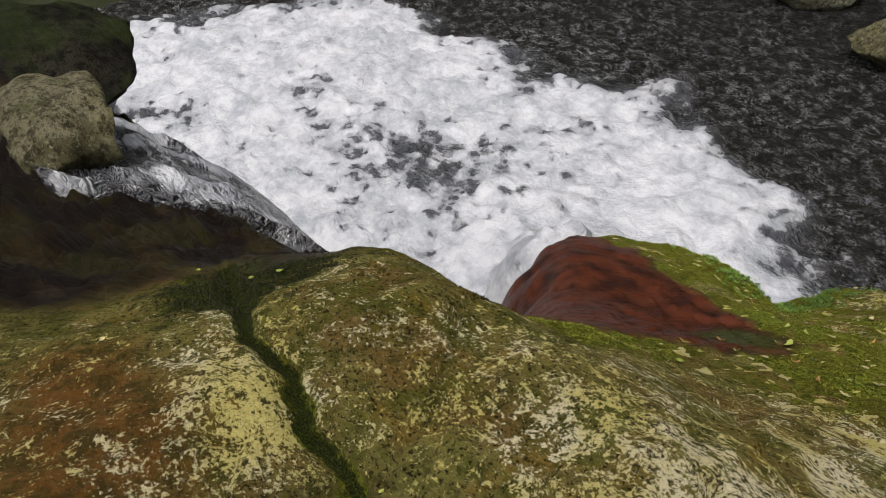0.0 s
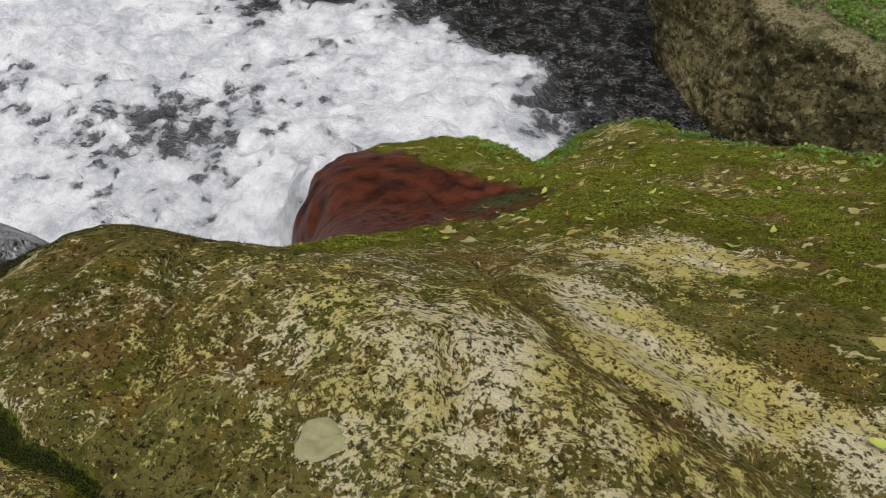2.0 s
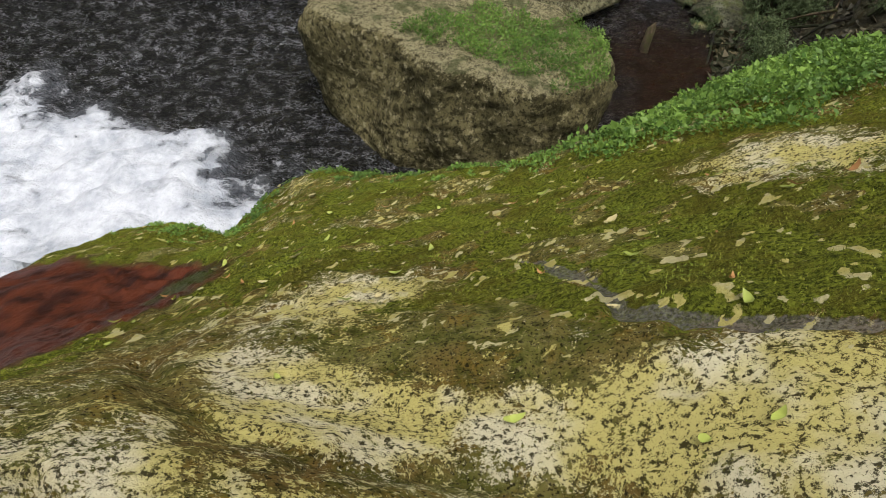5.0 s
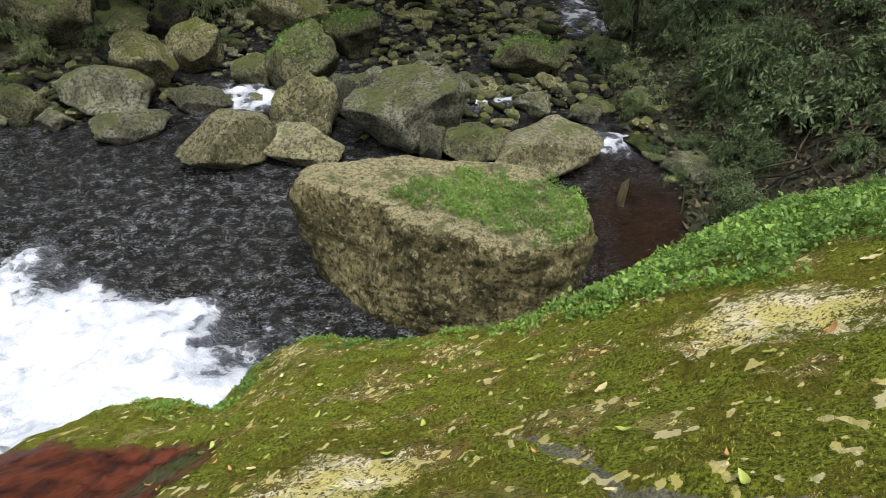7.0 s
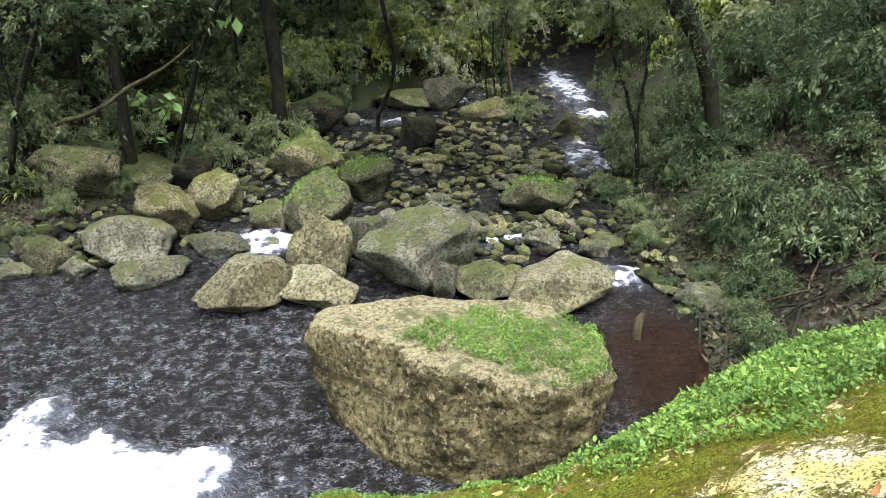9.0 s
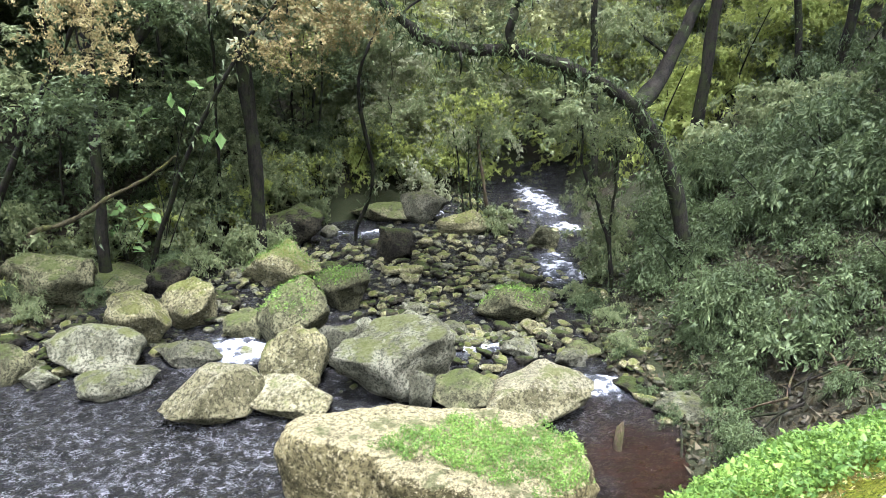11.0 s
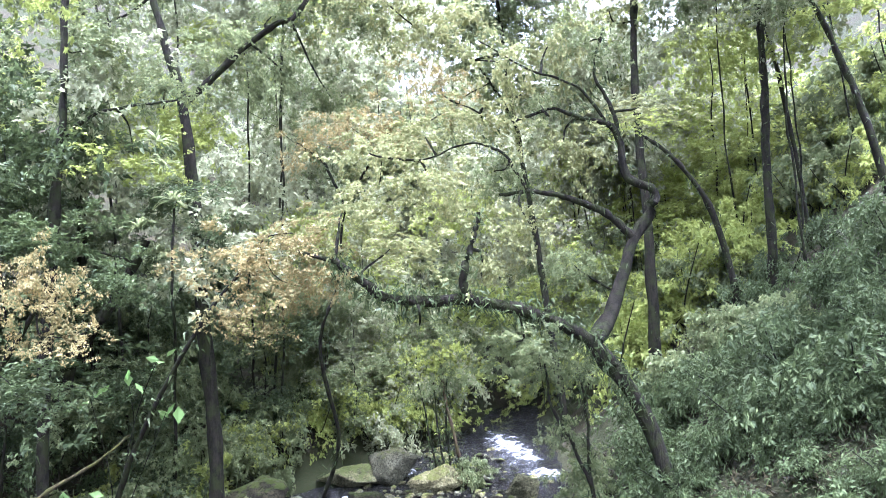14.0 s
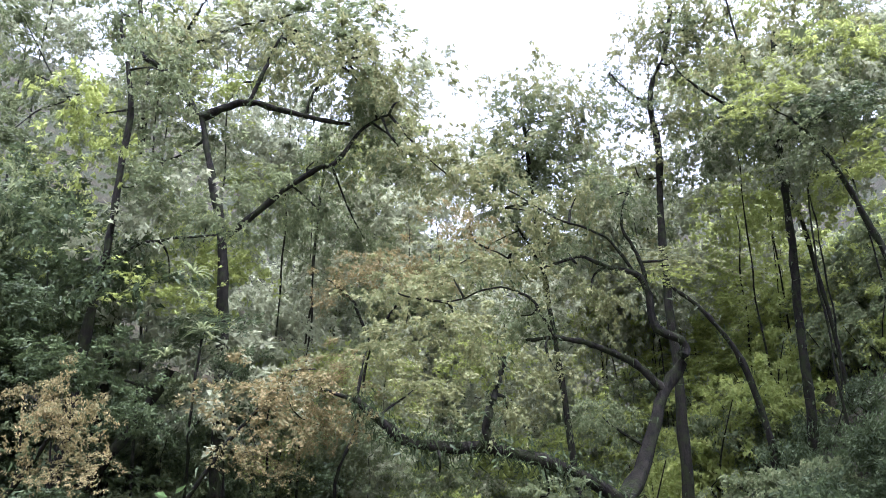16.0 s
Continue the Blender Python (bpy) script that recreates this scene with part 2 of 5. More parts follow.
def slab_material():
    n = Nodes("outcrop_rock")
    moss, red, wet, lich, flake = (n.attr(k) for k in ("moss", "red", "wet", "lichen", "flake"))
    shade_moss, grey, rust = (n.attr(k) for k in ("shade_moss", "grey", "rust"))
    big, mid, fine, grit = n.noise(2.6, 6, 0.6), n.noise(21, 9, 0.72), n.noise(110, 7, 0.72), n.noise(320, 3, 0.6)
    c = n.mix(n.ramp(big, 0.38, 0.62), (0.150, 0.098, 0.026), (0.185, 0.170, 0.046))
    c = n.mix(n.ramp(n.noise(5.5, 8, 0.7), 0.44, 0.60, 0, 0.8), c, (0.078, 0.088, 0.012))
    c = n.mix(n.ramp(n.noise(9, 8, 0.72), 0.52, 0.64, 0, 0.8), c, (0.19, 0.125, 0.022))
    c = n.mix(n.ramp(mid, 0.49, 0.60, 0, 0.65), c, (0.036, 0.040, 0.007))
    c = n.mix(n.ramp(n.noise(55, 8, 0.75), 0.54, 0.60, 0, 0.7), c, (0.30, 0.25, 0.10))
    # near-black specks paint the shadow of small pits
    c = n.mix(n.ramp(fine, 0.53, 0.58, 0, 0.92), c, (0.010, 0.009, 0.003))
    c = n.mix(n.ramp(rust, 0.2, 0.7, 0, 0.85), c, n.mix(n.ramp(mid, 0.4, 0.6), (0.15, 0.062, 0.014), (0.06, 0.038, 0.010)))
    # crusts of lichen in blots with ragged rims
    patch = n.math("ADD", n.math("MULTIPLY", n.noise(20, 9, 0.74), 0.65), n.math("MULTIPLY", n.noise(115, 6, 0.75), 0.65))
    blot = n.math("ADD", patch, n.math("ADD", n.math("MULTIPLY", fine, 0.18), n.math("MULTIPLY", lich, 0.20)))
    spot = n.ramp(blot, 0.842, 0.858)
    tone = n.mix(n.ramp(n.noise(4.1, 4), 0.42, 0.60), (0.56, 0.49, 0.17), (0.70, 0.64, 0.42))
    tone = n.mix(n.ramp(n.noise(60, 9, 0.78), 0.525, 0.555, 0, 0.95), tone, (0.03, 0.025, 0.007))
    c = n.mix(n.math("MULTIPLY", spot, 0.97), c, tone)
    redc = n.mix(n.ramp(n.noise(6, 8, 0.7), 0.36, 0.6), (0.020, 0.006, 0.004), (0.10, 0.025, 0.010))
    redc = n.mix(n.ramp(fine, 0.55, 0.7, 0, 0.4), redc, (0.045, 0.012, 0.007))
    c = n.mix(red, c, redc)
    mo = n.math("ADD", moss, n.math("ADD", n.math("MULTIPLY", n.math("SUBTRACT", n.noise(7, 9, 0.75), 0.5), 1.1), n.math("MULTIPLY", n.math("SUBTRACT", fine, 0.5), 0.7)))
    mfac = n.ramp(mo, 0.41, 0.50)
    mc = n.mix(n.ramp(n.noise(75, 8, 0.75), 0.40, 0.60), (0.020, 0.027, 0.003), (0.165, 0.185, 0.018))
    mc = n.mix(n.ramp(n.noise(3.3, 6, 0.65), 0.46, 0.60, 0, 0.7), mc, (0.07, 0.055, 0.008))
    mc = n.mix(n.ramp(n.noise(16, 7, 0.7), 0.52, 0.62, 0, 0.6), mc, (0.018, 0.022, 0.003))
    mc = n.mix(n.ramp(grit, 0.5, 0.75, 0, 0.7), mc, (0.22, 0.25, 0.035))
    c = n.mix(n.math("MULTIPLY", wet, n.ramp(red, 0.3, 1.0, 0.98, 0.45)), c, (0.008, 0.005, 0.004))
    c = n.mix(mfac, c, mc)
    gfac = n.ramp(n.math("ADD", grey, n.math("MULTIPLY", n.math("SUBTRACT", mid, 0.5), 0.8)), 0.42, 0.55)
    c = n.mix(n.math("MULTIPLY", gfac, 0.6), c, n.mix(n.ramp(fine, 0.4, 0.6), (0.20, 0.185, 0.185), (0.06, 0.052, 0.05)))
    # near-black green puts the shade of cleft and dome side into the moss
    dfac = n.ramp(n.math("ADD", shade_moss, n.math("ADD", n.math("SUBTRACT", fine, 0.5), n.math("SUBTRACT", mid, 0.5))), 0.40, 0.60)
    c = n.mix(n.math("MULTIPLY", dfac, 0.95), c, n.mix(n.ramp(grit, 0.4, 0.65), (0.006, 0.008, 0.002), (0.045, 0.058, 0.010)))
    fl = n.ramp(n.math("ADD", flake, n.math("MULTIPLY", n.math("SUBTRACT", fine, 0.5), 1.6)), 0.45, 0.52)
    c = n.mix(n.math("MULTIPLY", fl, 0.92), c, n.mix(n.ramp(n.noise(11, 4), 0.4, 0.6), (0.46, 0.40, 0.13), (0.50, 0.45, 0.24)))
    h = n.math("ADD", n.math("MULTIPLY", mid, 0.9), n.math("ADD", n.math("MULTIPLY", fine, 0.6), n.math("MULTIPLY", spot, 0.22)))
    h = n.math("ADD", h, n.math("MULTIPLY", grit, n.ramp(mfac, 0, 1, 0.10, 0.35)))
    wet = n.math("MAXIMUM", wet, n.math("MULTIPLY", gfac, 0.62))
    rough = n.ramp(n.math("SUBTRACT", wet, n.math("MULTIPLY", mfac, 0.8)), 0.0, 1.0, 0.88, 0.42)
    return n.done(c, rough, n.bump(h, n.ramp(red, 0.2, 0.8, 1.0, 0.35), 0.05), n.ramp(rough, 0.4, 0.8, 0.10, 0.04))


SLAB = slab_material()


def ground_material():
    n = Nodes("forest_floor")
    big, mid, fine = n.noise(0.35, 5), n.noise(3, 7, 0.65), n.noise(22, 6, 0.7)
    c = n.mix(n.ramp(mid, 0.35, 0.65), (0.014, 0.012, 0.007), (0.034, 0.03, 0.014))
    c = n.mix(n.ramp(big, 0.4, 0.55, 0, 0.85), c, (0.016, 0.022, 0.006))
    c = n.mix(n.ramp(fine, 0.52, 0.66, 0, 0.6), c, (0.045, 0.03, 0.015))
    return n.done(c, 0.95, n.bump(n.math("ADD", mid, fine), 0.9, 0.08), 0.2)


GROUND = ground_material()


def water_material():
    n = Nodes("stream_water")
    foam, shallow, glint = n.attr("foam"), n.attr("shallow"), n.attr("glint")
    rip = n.noise(4.2, 3, 0.55, None, 0.7, (0.9, 1.3, 1.0))
    small = n.noise(13, 3, 0.6, None, 0.8, (0.9, 1.2, 1.0))
    lace = n.cells(3.4, "SMOOTH_F1", n.warped(0.5, 2.2))
    web = n.math("ADD", n.math("MULTIPLY", lace, 0.55), n.math("ADD", n.math("MULTIPLY", n.noise(2.2, 6, 0.65, None, 0.9), 0.9), n.math("MULTIPLY", n.noise(8, 4, 0.6, None, 0.5), 0.5)))
    f = n.ramp(n.math("ADD", n.math("MULTIPLY", foam, 0.72), web), 1.30, 1.70)
    deep = n.mix(n.noise(0.8, 4), (0.010, 0.010, 0.009), (0.022, 0.021, 0.019))
    # pale glint lines painted along the ripples in place of sky reflections
    lines = n.math("MAXIMUM", n.ramp(n.math("ABSOLUTE", n.math("SUBTRACT", n.noise(5.5, 3, 0.6, None, 0.9, (0.7, 1.5, 1.0)), 0.5)), 0.0, 0.03, 1.0, 0.0), n.ramp(n.math("ABSOLUTE", n.math("SUBTRACT", small, 0.53)), 0.0, 0.035, 1.0, 0.0))
    lines = n.math("MULTIPLY", lines, n.ramp(n.noise(4.1, 5, 0.7), 0.44, 0.60, 0, 0.85))
    deep = n.mix(n.math("MULTIPLY", glint, lines), deep, (0.46, 0.46, 0.48))
    deep = n.mix(n.ramp(foam, 0.25, 1.0, 0, 0.9), deep, (0.15, 0.16, 0.18))
    # broader ripple faces painted a little lighter, also as glints
    deep = n.mix(n.math("MULTIPLY", glint, n.ramp(n.math("ADD", n.math("MULTIPLY", rip, 0.6), n.math("MULTIPLY", small, 0.55)), 0.58, 0.70, 0, 0.6)), deep, (0.05, 0.05, 0.053))
    deep = n.mix(shallow, deep, n.mix(n.ramp(n.noise(4, 7, 0.7), 0.35, 0.65), (0.014, 0.008, 0.005), (0.040, 0.019, 0.011)))
    puff = n.math("ADD", n.math("MULTIPLY", n.noise(1.6, 5, 0.6), 0.6), n.math("MULTIPLY", n.noise(7, 4, 0.6), 0.4))
    c = n.mix(f, deep, n.mix(n.ramp(puff, 0.34, 0.62), (0.17, 0.185, 0.205), (0.325, 0.335, 0.35)))
    h = n.math("ADD", n.math("ABSOLUTE", n.math("SUBTRACT", rip, 0.5)), n.math("MULTIPLY", n.math("ABSOLUTE", n.math("SUBTRACT", small, 0.5)), 0.55))
    nor = n.bump(h, n.ramp(f, 0, 1, 1.0, 0.2), 1.1)
    nor = n.bump(n.noise(9, 4, 0.6), n.math("MULTIPLY", f, 0.7), 0.06, nor)
    return n.done(c, n.ramp(f, 0, 1, 0.05, 0.8), nor, 1.0, IOR=1.42)


WATER = water_material()


def leaf_material(name, dark, light, rough=0.42, trans=0.25):
    n = Nodes(name)
    r = n.geo.outputs["Random Per Island"]
    c = n.mix(r, dark, light)
    c = n.mix(n.ramp(n.noise(0.9, 3), 0.4, 0.65, 0, 0.55), c, tuple(0.7 * v for v in dark))
    m = n.done(c, rough, None, 0.2)
    tr = n.node("ShaderNodeBsdfTranslucent", Color=n.mix(0.5, c, light))
    mix = n.tree.nodes.new("ShaderNodeMixShader")
    mix.inputs[0].default_value = trans
    n.tree.links.new(n.bsdf.outputs[0], mix.inputs[1])
    n.tree.links.new(tr.outputs[0], mix.inputs[2])
    n.tree.links.new(mix.outputs[0], n.tree.nodes["Material Output"].inputs["Surface"])
    return m


LEAF_DARK = leaf_material("leaf_dark", (0.028, 0.043, 0.015), (0.100, 0.130, 0.052), 0.55, 0.35)
LEAF_MID = leaf_material("leaf_mid", (0.07, 0.097, 0.04), (0.232, 0.258, 0.12), 0.5, 0.55)
# far foliage: the haze of distance is mixed into this pale leaf colour
LEAF_HAZE = leaf_material("leaf_haze", (0.16, 0.18, 0.098), (0.38, 0.395, 0.245), 0.55, 0.58)
LEAF_LIGHT = leaf_material("leaf_light", (0.145, 0.185, 0.036), (0.38, 0.42, 0.125), 0.5, 0.58)
LEAF_BROWN = leaf_material("leaf_brown", (0.095, 0.1, 0.034), (0.3, 0.235, 0.105), 0.6, 0.4)
LEAF_PALE = leaf_material("leaf_pale", (0.12, 0.14, 0.052), (0.29, 0.29, 0.128), 0.6, 0.45)
LEAF_BROAD = leaf_material("leaf_broad", (0.12, 0.22, 0.06), (0.26, 0.38, 0.14), 0.45, 0.3)
FALLEN_GREEN = leaf_material("fallen_green", (0.16, 0.20, 0.035), (0.32, 0.35, 0.08), 0.45, 0.15)
FALLEN_PALE = leaf_material("fallen_pale", (0.30, 0.25, 0.10), (0.45, 0.40, 0.22), 0.6, 0.1)
FALLEN_BROWN = leaf_material("fallen_brown", (0.2, 0.09, 0.03), (0.36, 0.2, 0.07), 0.6, 0.1)
LITTER = leaf_material("leaf_litter", (0.010, 0.011, 0.005), (0.055, 0.044, 0.02), 0.6, 0.1)
LEAF_HERB = leaf_material("leaf_herb", (0.030, 0.070, 0.010), (0.17, 0.27, 0.045), 0.5, 0.35)


def bark_material(name, dark, light, moss):
    n = Nodes(name)
    grain = n.noise(7, 8, 0.7, None, 0.5, (1, 1, 0.3))
    c = n.mix(n.ramp(grain, 0.35, 0.65), dark, light)
    c = n.mix(n.ramp(n.noise(3, 6, 0.65), 0.45, 0.6, 0, 0.8), c, moss)
    return n.done(c, 0.9, n.bump(grain, 1.0, 0.09), 0.15)


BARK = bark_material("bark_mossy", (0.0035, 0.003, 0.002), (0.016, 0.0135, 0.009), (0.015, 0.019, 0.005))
BARK_DRY = bark_material("bark_dry", (0.028, 0.020, 0.012), (0.085, 0.062, 0.038), (0.05, 0.05, 0.016))


def moss_material():
    n = Nodes("moss_tuft")
    r = n.geo.outputs["Random Per Island"]
    c = n.mix(r, (0.035, 0.045, 0.005), (0.20, 0.22, 0.026))
    c = n.mix(n.ramp(n.noise(7, 6, 0.7), 0.45, 0.62, 0, 0.75), c, (0.085, 0.07, 0.012))
    c = n.mix(n.ramp(n.noise(2.2, 4), 0.5, 0.65, 0, 0.6), c, (0.10, 0.15, 0.02))
    return n.done(c, 0.85, None, 0.06)


MOSS = moss_material()
BARK_MOSS = bark_material("bark_deep_moss", (0.02, 0.017, 0.009), (0.06, 0.052, 0.025), (0.05, 0.055, 0.012))


def lichen_material():
    n = Nodes("grey_lichen")
    c = n.mix(n.noise(60, 5, 0.6), (0.10, 0.10, 0.048), (0.16, 0.155, 0.085))
    return n.done(c, 0.85, n.bump(n.noise(160, 4), 0.4, 0.004), 0.2)


LICHEN = lichen_material()
MOSS_SHADE = leaf_material("moss_shade", (0.006, 0.007, 0.002), (0.034, 0.037, 0.009), 0.8, 0.1)

# ---------------------------------------------------------------- the lie of the land
OUTLINE = [(-9, -6), (-9, 0.2), (-5.2, 0.75), (-3.3, 0.45), (-2.4, 0.6), (-1.95, 0.95), (-1.75, 1.25), (-2.15, 1.75), (-2.8, 2.4), (-3.2, 3.0),
           (-3.3, 3.6), (-2.75, 4.2), (-2.1, 4.0), (-1.6, 3.6), (-1.4, 4.4), (-0.75, 4.4), (-0.1, 3.6), (0.65, 3.4), (1.05, 3.4), (1.7, 4.15),
           (2.6, 4.9), (3.2, 4.75), (3.7, 4.2), (5.5, 3.3), (7, 1.8), (7, -6)]


def plane_z(x, y):
    return 5.6 + 0.38 * x - 0.65 * y


GROOVES = [  # way in plan, half width, depth
    ([(-2.1, 0.06), (-1.5, -0.04), (-1.32, -0.09), (-1.17, -0.07), (-1.02, -0.11), (-0.88, -0.1), (-0.8, -0.25)], 0.024, 0.045),
    ([(-1.25, 0.6), (-1.15, 0.33), (-1.02, 0.2), (-0.94, 0.12), (-0.9, 0.03), (-0.85, -0.08)], 0.009, 0.03),
    ([(-0.5, 0.35), (-0.47, 0.3), (-0.45, 0.26), (-0.41, 0.2)], 0.014, 0.05),
    ([(-0.75, 0.95), (-0.5, 0.66), (-0.3, 0.5), (-0.07, 0.46), (0.14, 0.49), (0.34, 0.47), (0.6, 0.36), (1.2, 0.1)], 0.04, 0.05),
    ([(0.36, 1.5), (0.49, 1.15), (0.51, 0.95), (0.67, 0.85), (0.9, 0.75)], 0.035, 0.03),
]


def along(x, y, way):
    """Distance in plan to a broken line."""
    best = np.full(np.shape(x), 1e9)
    x, y = x + 0.02 * gnoise(x * 11, y * 11, 3.0), y + 0.02 * gnoise(x * 11, y * 11, 8.0)
    for a, b in zip(way, way[1:]):
        ex, ey = b[0] - a[0], b[1] - a[1]
        t = np.clip(((x - a[0]) * ex + (y - a[1]) * ey) / (ex * ex + ey * ey), 0, 1)
        best = np.minimum(best, np.hypot(x - a[0] - t * ex, y - a[1] - t * ey))
    return best


SWELLS = [(-1.15, 0, 0.3, 0.013), (-0.85, 0.15, 0.3, 0.009), (-0.5, 0.3, 0.3, 0.024), (-0.15, 0.35, 0.3, 0.060), (0.3, 0.6, 0.3, -0.026), (0, 0.8, 0.3, 0.025), (-0.6, 0.75, 0.3, 0.041), (0.35, 1.2, 0.4, 0.030), (0.25, 2.6, 0.5, -0.042), (-1.3, 3.6, 0.5, -0.097), (-0.4, 1.2, 0.35, 0.039)]  # place, radius and height


def slab_z(x, y):
    """The outcrop: a slope that falls to the pool, with a dome close by, and cliffs at its rim."""
    z = plane_z(x, y)
    z = z + 0.42 * bell(x, y, -1.42, 0.40, 0.78, 0.5) - 0.19 * bell(x, y, -1.33, 0.66, 0.26, 0.2) - 0.16 * bell(x, y, -1.68, 0.92, 0.22, 0.25) - 0.08 * bell(x, y, -0.1, 0.65, 0.3, 0.2) - 0.1 * bell(x, y, -2.1, 1.9, 0.5, 0.5) + 0.14 * bell(x, y, -1.35, -0.3, 0.5, 0.35) + 0.14 * bell(x, y, -0.5, 0.38, 0.4, 0.35)
    z = z - 0.16 * bell(x, y, 0.35, 0.45, 0.45, 0.3) - 0.12 * bell(x, y, 0.4, 1.7, 0.6, 1.0)
    z = z + 0.05 * fbm(x * 0.9, y * 0.9, 1.0, 3) + 0.025 * fbm(x * 4, y * 4, 2.0, 4) + 0.007 * fbm(x * 19, y * 19, 12.0, 3, 0.6)
    z = z - 0.12 * bell(x, y, -1.4, 2.1, 0.5, 0.5) + 0.10 * bell(x, y, -1.0, 4.1, 0.4, 0.5) - 0.10 * bell(x, y, -1.5, 3.2, 0.35, 0.5)
    z = z + 0.6 * bell(x, y, -4.7, -0.15, 1.2, 0.7) + 0.09 * step(-1.9, -2.6, x) * step(0.9, 0.4, y) * fbm(x * 3.5, y * 5, 81.0, 5, 0.65)
    for cx, cy, r, h in SWELLS:
        z = z + h * bell(x, y, cx, cy, r, r)
    for way, w, deep in GROOVES:
        r = along(x, y, way)
        z = z - deep * np.exp(-(r / w) ** 2)
    # layered ledges that run down the slope
    u = 0.55 * x + 0.83 * y + 0.10 * fbm(x * 1.5, y * 1.5, 21.0, 3)
    v = 7.0 * u + 0.6 * fbm(x * 3, y * 3, 4.0, 3)
    worn = step(-1.9, -1.2, x + 0.55 * (y - 1.5))
    z = z + worn * (0.030 * step(0.9, 1.5, y) * (v - np.floor(v) - 0.5) * step(0.0, 0.25, v - np.floor(v)) + 0.010 * fbm(x * 14, y * 14, 6.0, 3))
    s = -inside(x + 0.08 * fbm(x * 2.2, y * 2.2, 5.0, 3), y + 0.08 * fbm(x * 2.2, y * 2.2, 9.0, 3), OUTLINE)
    w = 0.07
    return z - 2.6 * w * np.logaddexp(0, s / w)


def water_z(y):
    return np.maximum(0.0, 0.05 * (y - 12.0))


BANK_Y = [-20, 3, 6, 9, 12, 14, 16, 19, 24, 27, 30, 36, 45, 60, 90]
BANK_L = [-20, -17, -16, -13, -10.6, -10.3, -9.4, -7.9, -6.6, -3.5, 0.5, 4.2, 8, 16, 30]
BANK_R = [3, 3, 3.4, 4.3, 5.0, 4.3, 4.3, 5.0, 6.2, 6.8, 7.3, 8.2, 10, 18, 32]


def ground_z(x, y):
    l, r = x - np.interp(y, BANK_Y, BANK_L), np.interp(y, BANK_Y, BANK_R) - x
    d = -np.minimum(l, r)
    rise = np.where(r < l, 0.75, 0.55)
    far = np.maximum(0, y - 42) * 0.4
    bank = water_z(y) - 0.55 + 0.75 * step(-0.6, 0.5, d) + rise * np.maximum(0, d - 0.8) + far
    near = plane_z(x, y) - 0.7 - 2.4 * np.maximum(0, 0.3 - inside(x, y, OUTLINE))
    z = np.maximum(bank, near)
    z = z + 0.18 * fbm(x * 0.5, y * 0.5, 3.0, 4) * step(-0.3, 1.5, d) + 0.06 * fbm(x * 1.3, y * 1.3, 8.0, 3)
    return np.minimum(z, 70)


gx = np.sort(np.concatenate([np.arange(-26, 26, 0.35), 26 + np.geomspace(0.6, 280, 40), -26 - np.geomspace(0.6, 280, 40)]))
gy = np.sort(np.concatenate([np.arange(-8, 50, 0.35), 50 + np.geomspace(0.6, 280, 40), -8 - np.geomspace(0.6, 280, 30)]))
x, y, q = sheet(gx, gy)
ground = piece("ground", mesh_of("ground", np.stack([x, y, ground_z(x, y)], 1), q, GROUND))
tagged(ground, "dark forest floor with leaf litter and streambed", "ground", kind="structure")

